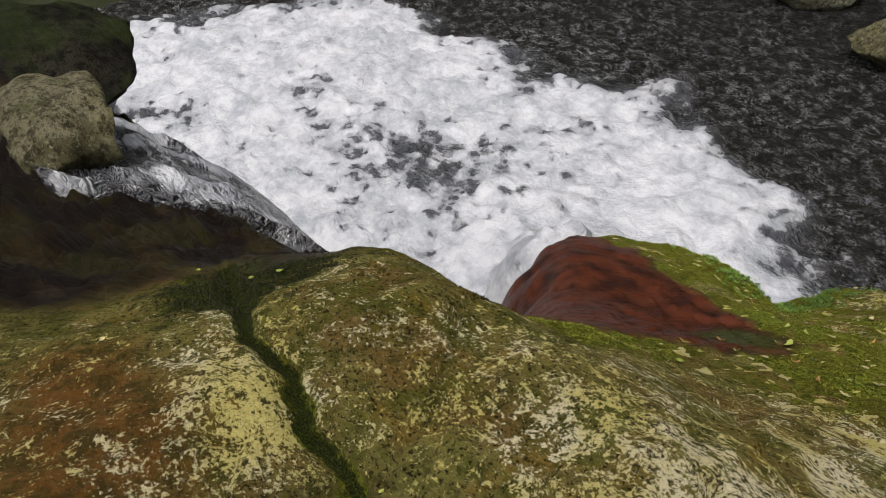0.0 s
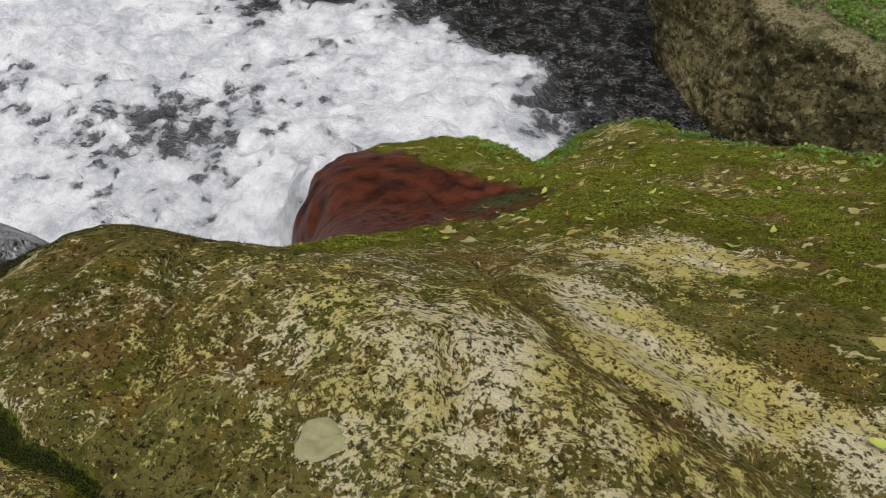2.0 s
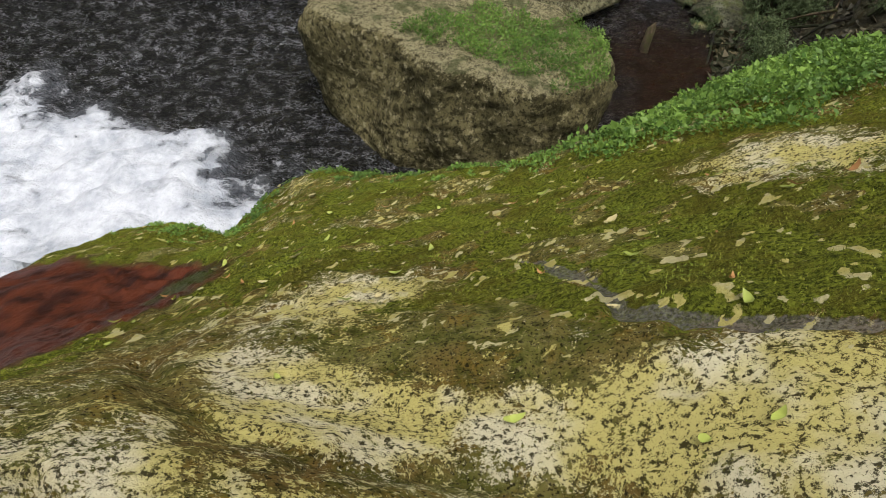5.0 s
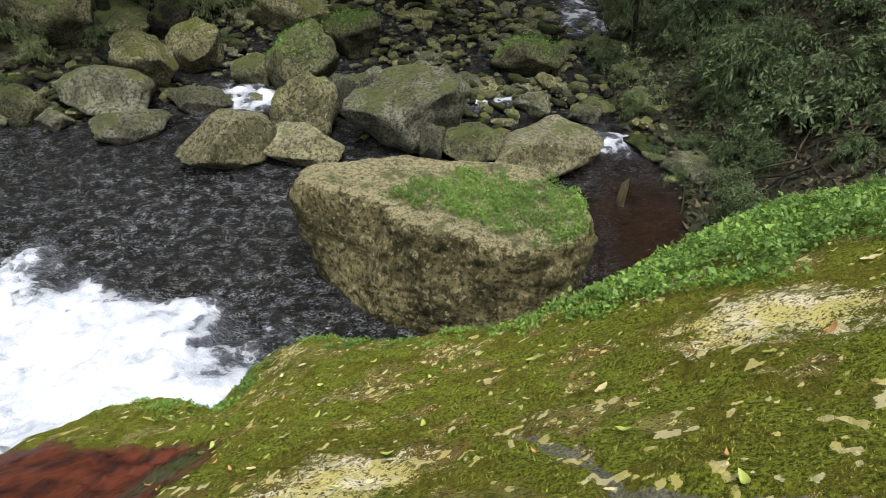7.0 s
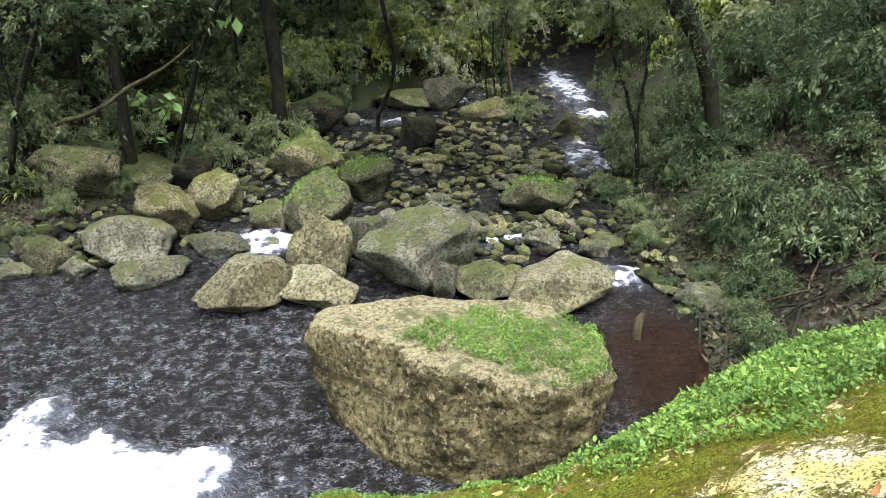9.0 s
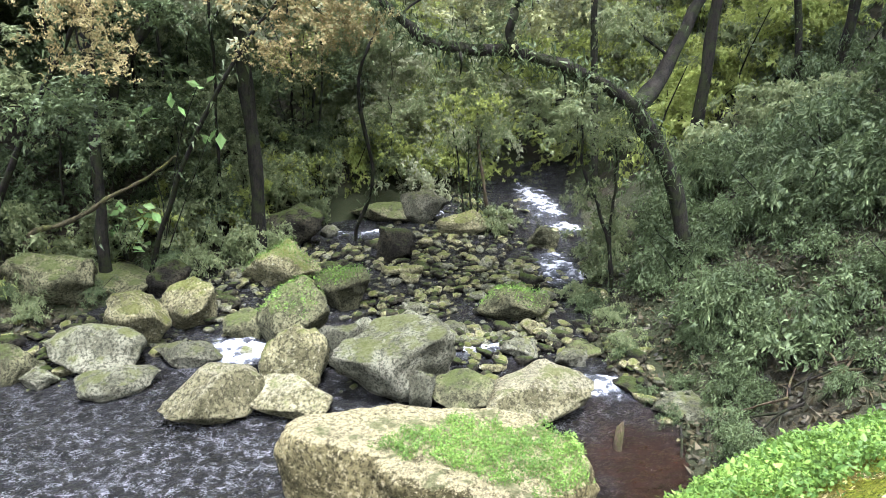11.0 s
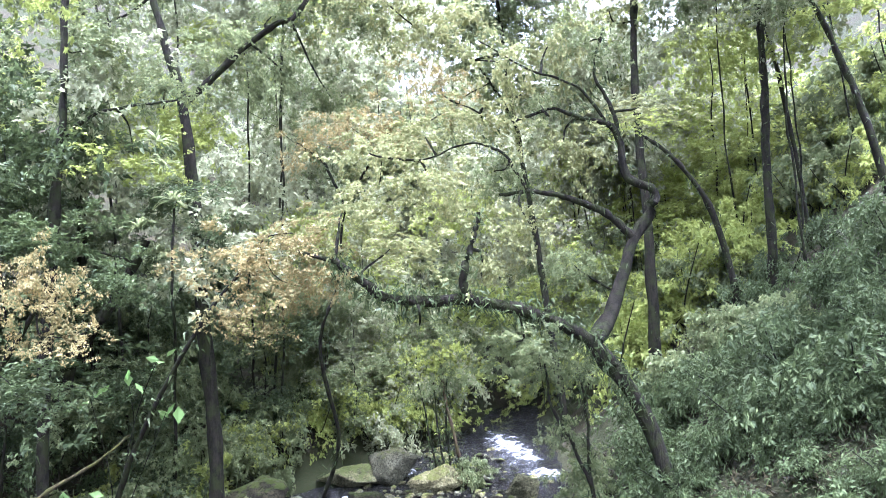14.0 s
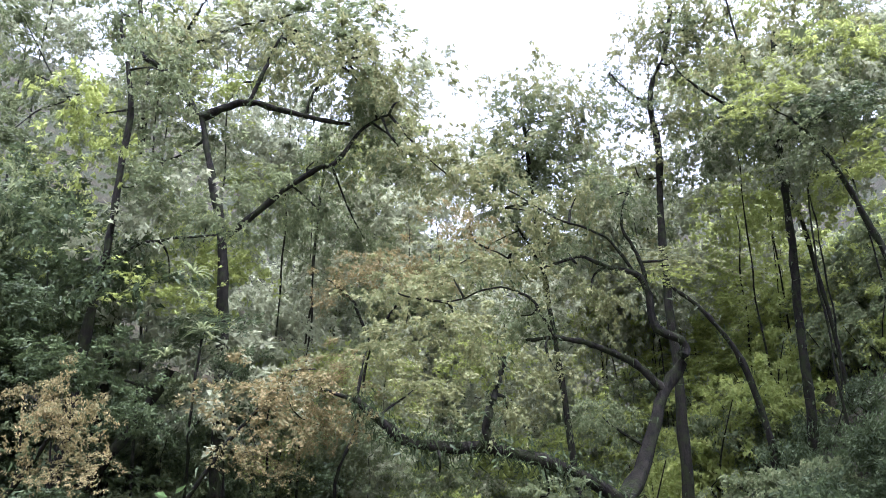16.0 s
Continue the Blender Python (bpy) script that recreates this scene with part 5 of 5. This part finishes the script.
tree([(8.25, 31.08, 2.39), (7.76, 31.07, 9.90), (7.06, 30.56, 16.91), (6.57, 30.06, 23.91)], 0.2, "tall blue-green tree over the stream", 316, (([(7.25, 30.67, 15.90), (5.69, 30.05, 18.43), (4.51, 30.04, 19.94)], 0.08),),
     (("far_mid", 6.54, 30.06, 21.91, 0.8), ("far_mid", 5.11, 30.04, 19.93, 0.7), ("far_mid", 7.92, 30.37, 20.39, 0.7), ("far_mid", 6.18, 30.05, 24.92, 0.6), ("far_mid", 7.28, 30.07, 17.40, 0.6), ("far_haze", 4.26, 30.54, 16.95, 0.6), ("far_mid", 6.96, 30.06, 23.51, 0.9), ("far_mid", 5.73, 30.45, 21.53, 0.9), ("far_mid", 7.54, 30.27, 22.10, 0.9), ("far_mid", 6.09, 30.05, 18.52, 0.9), ("pale", 4.75, 30.04, 22.34, 1.5), ("pale", 8.57, 30.08, 24.28, 1.6), ("pale", 6.60, 30.06, 26.31, 1.6), ("pale", 8.68, 30.48, 18.28, 1.5), ("far_haze", 9.34, 30.48, 22.47, 0.9), ("far_mid", 10.18, 30.49, 24.86, 0.8), ("far_haze", 8.19, 30.47, 25.69, 0.8), ("far_haze", 3.52, 30.63, 20.56, 0.8), ("far_haze", 10.31, 30.69, 20.26, 0.9)))


fringe(arch, [[(6.41, 16.56, 4.11), (5.73, 16.55, 5.32), (5.04, 16.55, 6.13), (3.75, 16.54, 6.75), (2.35, 16.52, 7.12), (1.26, 16.51, 7.19), (0.16, 16.50, 7.40), (-0.93, 16.49, 8.32)]], 2600, 5)

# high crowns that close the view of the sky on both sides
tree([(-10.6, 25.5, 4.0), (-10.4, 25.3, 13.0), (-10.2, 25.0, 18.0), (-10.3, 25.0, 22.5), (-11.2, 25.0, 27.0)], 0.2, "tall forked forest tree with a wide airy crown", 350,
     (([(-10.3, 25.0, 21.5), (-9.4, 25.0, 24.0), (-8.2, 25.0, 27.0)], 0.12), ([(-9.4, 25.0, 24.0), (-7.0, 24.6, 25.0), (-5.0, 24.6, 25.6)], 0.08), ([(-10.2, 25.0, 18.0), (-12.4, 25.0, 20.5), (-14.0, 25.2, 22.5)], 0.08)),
     (("mid", -16.0, 25.3, 25.9, 0.7), ("far_haze", -13.3, 25.4, 24.9, 0.7), ("far_mid", -11.5, 26.2, 27.1, 0.8), ("mid", -9.1, 24.1, 22.4, 0.9), ("far_haze", -7.7, 24.7, 24.8, 0.9), ("mid", -6.6, 25.4, 27.2, 0.9), ("far_haze", -5.0, 25.7, 25.7, 0.9), ("far_mid", -3.1, 24.0, 25.5, 0.9), ("far_mid", -3.3, 24.4, 23.3, 0.7), ("pale", -1.9, 24.9, 24.3, 0.9), ("far_haze", -1.4, 25.6, 22.5, 0.9), ("far_haze", 0.0, 25.7, 21.7, 0.8), ("mid", -15.6, 26.1, 23.6, 0.7), ("mid", -15.3, 25.0, 20.2, 0.8), ("far_haze", -12.5, 25.8, 22.7, 0.9), ("far_haze", -14.3, 25.0, 27.8, 0.8), ("pale", -9.5, 25.1, 28.1, 0.8), ("mid", -4.8, 26.2, 29.6, 0.9)))
tree([(17.6, 25.4, 7.0), (17.2, 25.2, 14.0), (16.4, 25.0, 20.0), (15.8, 25.0, 24.0), (15.4, 25.0, 29.0)], 0.1, "tall forest tree hung with moss and creepers", 351,
     (([(16.2, 25.0, 21.0), (13.8, 25.0, 22.4), (12.6, 25.0, 23.6)], 0.09), ([(15.9, 25.0, 23.6), (17.4, 25.0, 25.4), (19.0, 24.8, 23.8), (20.6, 24.6, 22.2)], 0.11), ([(16.4, 25.0, 20.0), (18.4, 25.0, 21.2), (20.6, 25.0, 25.6)], 0.08)),
     (("far_mid", 14.3, 26.1, 26.8, 0.9), ("mid", 15.4, 25.6, 24.5, 0.8), ("light", 17.4, 26.2, 27.9, 0.8), ("mid", 18.5, 25.4, 25.7, 0.9), ("pale", 20.0, 24.4, 26.5, 0.7), ("fine", 20.7, 23.8, 24.3, 0.9), ("fine", 14.5, 26.2, 22.2, 0.7), ("fine", 16.2, 25.8, 20.8, 0.9), ("far_mid", 19.2, 25.3, 22.6, 0.9), ("fine", 21.7, 25.7, 22.3, 0.8), ("pale", 19.5, 25.0, 19.1, 0.9), ("pale", 14.2, 23.5, 27.8, 0.7), ("light", 18.6, 23.6, 28.4, 0.7), ("fine", 22.5, 24.4, 27.9, 0.8), ("far_mid", 13.5, 26.4, 20.0, 0.8), ("pale", 11.4, 26.4, 26.6, 0.9)))
# three thin dark stems on the gravel upstream
for k, dx in enumerate((-0.25, 0.05, 0.3)):
    tree([(2.05 + dx, 26.2, 0.5), (2.1 + dx, 26.2, 1.6), (2.0 + 1.3 * dx, 26.2, 2.9), (1.9 + 2 * dx, 26.1, 4.6)], 0.06, "thin dark sapling standing on the gravel", 340 + k, (), (("fine", 1.9 + 3 * dx, 26.1, 4.5 + dx, 0.4),))

# rosettes of strap leaves on the left bank
def rosette(at, size, count, seed, material=LEAF_LIGHT):
    rng = np.random.default_rng(seed)
    base = new("strap_leaf_plant")
    base.matrix_basis = pose(*at)
    for _ in range(count):
        a, up = rng.uniform(0, 6.28), rng.uniform(0.3, 1.3)
        way = np.array([math.cos(a), math.sin(a), 0])
        t = np.linspace(0, 1, 7)[:, None]
        mid = way * size * t * math.cos(up) + np.array([0, 0, 1]) * size * (t * math.sin(up) - 0.55 * t ** 2)
        side = np.array([-way[1], way[0], 0]) * 0.022 * (1 - 0.9 * t ** 2) * size / 0.5
        v = np.concatenate([mid - side + [0, 0, 0.008], mid, mid + side + [0, 0, 0.008]])
        q = [(k + 7 * r, k + 1 + 7 * r, k + 8 + 7 * r, k + 7 + 7 * r) for r in (0, 1) for k in range(6)]
        piece("blade", mesh_of("blade", v, q, material), base)
    return tagged(base, "rosette of narrow strap-shaped leaves on the bank", "plant", "strap-leaved plants on the bank")


for k, (px, py) in enumerate(((-10.9, 17.4), (-10.9, 16.6), (-10.4, 18.2), (-10.3, 19.8), (-9.8, 20.0), (-9.2, 20.0), (-8.5, 19.6), (-10.4, 18.9))):
    rosette((px, py, float(ground_z(px, py)) - 0.02), 0.8, 24, k)
for k, at in enumerate(((-5.43, 18.30, 11.43), (-5.20, 18.30, 10.41), (-6.06, 18.30, 9.75), (-5.59, 18.30, 12.07))):  # rooted on the leaning trunk
    rosette(at, 0.75, 20, 20 + k, LEAF_MID)

# plants with large pale leaves
for bx, by, way, count in ((-8.9, 20.5, [(-8.77, 20.00, 2.52), (-9.02, 20.00, 2.02), (-7.94, 20.00, 2.44), (-8.33, 20.00, 1.67), (-8.49, 20.00, 2.19)], 7), (-8.0, 20.8, [(-6.24, 20.00, 6.22), (-8.05, 20.00, 5.36), (-7.00, 20.00, 5.58), (-5.93, 20.00, 4.99)], 5)):
    bz = float(ground_z(bx, by)) - 0.05
    base = new("broadleaf_plant")
    base.matrix_basis = pose(bx, by, bz)
    foot = np.array([bx, by, bz])
    tips = [np.array(w) - foot for w in way]
    for t in tips:
        piece("stem", stems_mesh("stem", [t], np.zeros(3), 0.025, rng), base)
    at = np.concatenate([t + rng.normal(size=(count, 3)) * 0.17 for t in tips])
    v, f = leaves(at, 0.4, 0.6, rng, 0.3)
    piece("leaves", mesh_of("leaves", v, f, LEAF_BROAD, False), base)
    tagged(base, "tall plant with large light green leaves", "plant")


# trees added out of view on the right slope, to shade the bank
for px, py, cx, cy, k in ((17.0, 9.5, 13.0, 10.5, 2), (18.0, 12.0, 14.5, 12.5, 4)):
    g = float(ground_z(px, py))
    r = np.random.default_rng(k)
    tree([(px, py, g - 0.3), (px - 0.4, py, g + 5), (px - 1.5, py + 0.6, g + 9), ((px + cx) / 2, (py + cy) / 2, max(g + 11, 21.0))], 0.2, "unseen tall tree added to shade the bank", 330 + k, (),
         [("far_mid", cx + r.normal() * 2.2, cy + r.normal() * 1.6, 22.0 + r.uniform(0, 3), 1.2) for _ in range(6)])

for ob in SHRUBS:
    for o in (*ob.children_recursive, ob):
        bpy.data.objects.remove(o)

# ---------------------------------------------------------------- herbs, moss and fallen leaves
rng = np.random.default_rng(77)
HERBS = [(0.7, 3.05), (0.72, 3.6), (1.05, 3.5), (1.7, 4.3), (2.7, 5.1), (3.4, 4.8), (5.2, 3.6), (3.6, 2.95), (2.4, 2.62), (1.6, 2.5), (1.2, 2.62)]
at = np.stack([rng.uniform(0.8, 6, 230000), rng.uniform(2.3, 7, 230000)], 1)
k = inside(at[:, 0], at[:, 1], HERBS) + 0.32 * fbm(at[:, 0] * 2.6, at[:, 1] * 2.6, 5.0, 4)
at = at[(k > 0) & (rng.random(len(at)) < np.clip(0.25 + k + 0.9 * fbm(at[:, 0] * 7, at[:, 1] * 7, 25.0, 3), 0, 1))][:32000]
at = np.column_stack([at, slab_z(at[:, 0], at[:, 1]) + (rng.uniform(0.02, 0.10, len(at)) + 0.07 * np.clip(fbm(at[:, 0] * 4, at[:, 1] * 4, 15.0, 2) + 0.4, 0, 1.5)) * np.clip(0.5 + inside(at[:, 0], at[:, 1], HERBS), 0.3, 1.2)])
herbs = piece("herbs", mesh_of("herbs", *leaves(at, 0.026, 0.62, rng, 0.1), LEAF_HERB, False))
tagged(herbs, "bright green low herbs growing over the edge of the outcrop", "plants", kind="stuff")
k = rng.choice(len(at), 1500, replace=False)
tagged(piece("broad_herbs", mesh_of("broad_herbs", *leaves(at[k] + [0, 0, 0.035], 0.048, 0.62, rng, 0.05), LEAF_HERB, False)), "larger green herbs among the low ones", "plants", kind="stuff")
x, y = rng.uniform(-2.6, 1.0, 60000), rng.uniform(2.6, 4.6, 60000)
k = inside(x, y, OUTLINE)
m = (k > 0.03) & (k < 0.42 + 0.25 * fbm(x * 3, y * 3, 71.0, 3)) & (fbm(x * 5, y * 5, 73.0, 3) > 0.12) & (slab_cover(x, y)[1] < 0.3)
at = np.stack([x, y, slab_z(x, y) + rng.uniform(0.005, 0.035, len(x))], 1)[m][:5000]
tagged(piece("seedlings", mesh_of("seedlings", *leaves(at, 0.022, 0.6, rng, 0.1), LEAF_HERB, False)), "bright green seedlings along the crest of the mossy rock", "plants", kind="stuff")
at = on_mesh(giant, 40000, rng, 0.75, lambda a, b: inside(a, b, [(-0.5, 8.2), (0.4, 7.65), (1.5, 7.0), (2.35, 7.4), (2.4, 8.4), (0.7, 9.0), (0.1, 8.75)]) + 0.25 * fbm(a * 2, b * 2, 3.0, 4) > 0.0)
tuft = fbm(at[:, 0] * 3.5, at[:, 1] * 3.5, 9.0, 3)
at = at[rng.random(len(at)) < np.clip(0.75 + 1.1 * tuft, 0.12, 1)]
at[:, 2] += rng.uniform(0.0, 1.0, len(at)) * np.clip(0.10 + 0.16 * fbm(at[:, 0] * 3.5, at[:, 1] * 3.5, 9.0, 3), 0.02, 0.25)
tagged(piece("boulder_herbs", mesh_of("boulder_herbs", *leaves(at, 0.034, 0.62, rng, 0.1), LEAF_HERB, False)), "green herbs covering part of a boulder's top", "plants", kind="stuff")
bits = [on_mesh(o, 800, rng, 0.6) for o in HERBY]
at = np.concatenate(bits)
at[:, 2] += rng.uniform(0, 0.12, len(at))
tagged(piece("stream_herbs", mesh_of("stream_herbs", *leaves(at, 0.065, 0.5, rng, 0.0), LEAF_HERB, False)), "tufts of herbs on boulders in the stream", "plants", kind="stuff")

# moss as short upright tufts
n = 420000
x, y = rng.uniform(-2.9, 2.4, n), rng.uniform(0.45, 4.7, n)
cover = slab_cover(x, y)
m = (cover[0] + 0.35 * fbm(x * 7, y * 7, 7.0, 4) > 0.58) & (cover[4] < 0.3) & (cover[6] < 0.4) & (inside(x, y, OUTLINE) > 0.02) & (y < 4.6)
x, y = x[m], y[m]
n = len(x)
foot = np.stack([x, y, slab_z(x, y) - 0.003], 1)
a, h = rng.uniform(0, 6.28, n), rng.uniform(0.004, 0.010, n)
side = np.stack([np.cos(a), np.sin(a), np.zeros(n)], 1) * 0.0024
tip = foot + np.stack([rng.normal(0, 0.005, n), rng.normal(0, 0.005, n), h], 1)
v = np.stack([foot - side, foot + side, tip], 1).reshape(-1, 3)
tagged(piece("moss", mesh_of("moss", v, np.arange(3 * n).reshape(-1, 3), MOSS, False)), "short yellow-green moss on the outcrop", "moss", kind="stuff")

# moss tufts in the cleft, the crevice shade put into their near-black colour
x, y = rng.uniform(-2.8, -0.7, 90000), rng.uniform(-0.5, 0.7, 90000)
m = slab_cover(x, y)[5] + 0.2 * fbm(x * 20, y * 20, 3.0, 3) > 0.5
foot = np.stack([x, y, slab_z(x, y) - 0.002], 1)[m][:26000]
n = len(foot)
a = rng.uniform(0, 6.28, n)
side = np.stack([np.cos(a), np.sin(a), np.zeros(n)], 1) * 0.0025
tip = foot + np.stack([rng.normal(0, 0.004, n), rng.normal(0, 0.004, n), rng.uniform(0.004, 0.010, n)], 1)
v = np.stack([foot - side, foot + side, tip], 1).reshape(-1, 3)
tagged(piece("moss", mesh_of("moss", v, np.arange(3 * n).reshape(-1, 3), MOSS_SHADE, False)), "moss in the cleft of the rock, coloured dark for its shade", "moss", kind="stuff")


def leaf_blade(length, ratio, curl, fold, seed):
    """One fallen leaf: a pointed blade with a midrib, curled along its length."""
    rng = np.random.default_rng(seed)
    t = np.linspace(0, 1, 8)
    w = length * ratio * 0.5 * np.sin(np.pi * t ** 0.8) ** 0.8 + 0.0008
    z = curl * length * (t - 0.5) ** 2 * 2 + 0.02 * length * rng.normal(size=8)
    mid = np.stack([(t - 0.5) * length, 0.06 * length * np.sin(3 * t + seed), z], 1)
    up = np.stack([mid[:, 0], mid[:, 1] + w, z + fold * w], 1)
    dn = np.stack([mid[:, 0], mid[:, 1] - w, z + fold * w], 1)
    v = np.concatenate([up, mid, dn])
    q = [(i + 8 * r, i + 1 + 8 * r, i + 9 + 8 * r, i + 8 + 8 * r) for r in (0, 1) for i in range(7)]
    return v, q


BLADES = [mesh_of("blade", *leaf_blade(0.1, 0.42, 0.5, 0.35, 1), FALLEN_GREEN), mesh_of("blade", *leaf_blade(0.09, 0.5, 0.3, 0.5, 2), FALLEN_PALE),
          mesh_of("blade", *leaf_blade(0.08, 0.35, 0.7, 0.2, 3), FALLEN_BROWN), mesh_of("blade", *leaf_blade(0.085, 0.55, 0.4, 0.3, 4), FALLEN_GREEN)]
SAID = ["fallen green leaf lying on the moss", "pale dry fallen leaf lying on the moss", "brown fallen leaf lying on the moss", "yellow-green fallen leaf lying on the moss"]


def fallen(px, py, kind, s, turn):
    e = 0.03
    z0 = float(slab_z(np.array(px), np.array(py)))
    dx, dy = (float(slab_z(np.array(px + e), np.array(py))) - z0) / e, (float(slab_z(np.array(px), np.array(py + e))) - z0) / e
    nor = Vector((-dx, -dy, 1)).normalized()
    m = Matrix.Translation((px, py, z0 + 0.012)) @ nor.to_track_quat("Z", "Y").to_matrix().to_4x4() @ pose(0, 0, 0, 0, 0, turn) @ Matrix.Scale(s * (0.65 if py < 1.5 else 0.9), 4)
    ob = piece("fallen_leaf", BLADES[kind], None, m)
    tagged(ob, SAID[kind], "leaf", "fallen leaves on the outcrop")


for px, py, kind, s in ((-1.0, 2.05, 1, 0.9), (-1.15, 1.45, 0, 0.8), (-1.0, 2.4, 3, 0.8), (-1.12, 2.5, 3, 0.8), (-0.22, 1.25, 3, 1.0), (-0.8, 3.4, 1, 1.3), (0.46, 1.08, 0, 0.9), (0.74, 0.89, 0, 0.8), (0.62, 1.27, 0, 0.8),
                        (0.7, 1.73, 1, 0.9), (0.88, 2.26, 3, 0.7), (0.23, 0.64, 0, 0.8), (0.54, 0.52, 3, 0.6), (0.65, 0.54, 3, 0.7), (0.49, 0.98, 1, 0.6), (0.37, 1.27, 2, 0.8), (-1.19, 1.9, 2, 0.7), (-0.3, 0.77, 0, 0.6),
                        (-0.12, 1.3, 1, 0.8), (-1.72, 0.05, 3, 0.5), (-1.68, 0.12, 3, 0.5), (0.87, 2.2, 1, 0.8), (1.14, 1.52, 2, 0.9), (1.37, 1.63, 2, 1.0), (2.03, 2.41, 1, 1.2), (0.75, 1.0, 2, 0.7), (1.13, 1.53, 3, 0.8)):
    fallen(px, py, kind, s, px * 777 % 360)
for _ in range(95):
    px, py = rng.uniform(-1.3, 2.0), rng.uniform(1.2, 4.2)
    if inside(np.array(px), np.array(py), OUTLINE) > 0.15:
        fallen(px, py, int(rng.choice([0, 1, 1, 2, 3])), rng.uniform(0.35, 0.8), rng.uniform(0, 360))

# driftwood, stump and log on the right bank
log = tagged(piece("mossy_log", mesh_of("mossy_log", *tube(bent([(6.2, 11.5, 0.15), (6.9, 12.1, 0.55), (7.8, 12.9, 1.15)], 20, 0.03), np.linspace(0.16, 0.11, 20), 10, 0.25), BARK_MOSS)), "mossy fallen log on the bank", "log")
stump = tagged(piece("stump", mesh_of("stump", *tube([(3.68, 10.9, -0.4), (3.69, 10.9, 0.1), (3.72, 10.92, 0.42), (3.76, 10.93, 0.55)], [0.11, 0.09, 0.07, 0.01], 9, 0.35), BARK_DRY)), "broken wooden stump standing in shallow water", "stump")
for k in range(26):
    a = rng.uniform(0, 3.14)
    c = np.array([rng.normal(7.0, 0.7), rng.normal(10.6, 0.45), 0])
    L = rng.uniform(0.4, 1.3)
    e = np.array([math.cos(a), math.sin(a), rng.normal(0, 0.15)]) * L / 2
    p, q = c - e, c + e
    for w in (p, q):
        w[2] = float(ground_z(w[0], w[1])) + rng.uniform(0.02, 0.22)
    m = (p + q) / 2 + [0, 0, rng.uniform(0, 0.1)]
    tagged(piece("dead_branch", mesh_of("dead_branch", *tube(bent([p, m, q], 8, 0.05, k), np.linspace(0.03, 0.012, 8), 6), BARK_DRY if k % 3 == 0 else BARK)), "dead branch in a heap of driftwood", "branch", "driftwood on the bank")

# a smooth round lichen on the bare stone
a, r = np.meshgrid(np.linspace(0, 2 * np.pi, 28, endpoint=False), np.linspace(0, 1, 7))
rim = 0.036 * (1 + 0.09 * np.sin(3 * a + 1) + 0.06 * np.sin(5 * a))
x, y = -0.585 + r * rim * np.cos(a), 0.10 + r * rim * np.sin(a)
v = np.stack([x, y, slab_z(x, y) + 0.004 * (1 - r ** 6) + 0.0005], -1).reshape(-1, 3)
i = np.arange(6)[:, None] * 28 + np.arange(28)[None, :]
j = np.arange(6)[:, None] * 28 + (np.arange(28)[None, :] + 1) % 28
tagged(piece("lichen", mesh_of("lichen", v, np.stack([i, j, j + 28, i + 28], -1).reshape(-1, 4), LICHEN)), "round grey-green lichen on bare rock", "lichen")
for px, py, kind, s in ((-0.84, -0.07, 3, 0.35), (-0.80, -0.13, 2, 0.4), (-0.83, -0.16, 1, 0.3), (-2.06, -0.03, 0, 0.5), (-1.5, -0.33, 1, 0.4)):
    fallen(px, py, kind, s, px * 999 % 360)

# leaf litter on the banks
x, y = rng.uniform(-14, 14, 60000), rng.uniform(9, 26, 60000)
l, r = x - np.interp(y, BANK_Y, BANK_L), np.interp(y, BANK_Y, BANK_R) - x
m = (np.minimum(l, r) < -0.15) & (np.minimum(l, r) > -6.5)
at = np.stack([x, y, ground_z(x, y) + rng.uniform(0.0, 0.06, len(x))], 1)[m][:30000]
tagged(piece("leaf_litter", mesh_of("leaf_litter", *leaves(at, 0.13, 0.5, rng, -0.05, None, 0.25, True), LITTER, False)), "dead brown leaves and small green seedlings littering the banks", "leaf litter", kind="stuff")
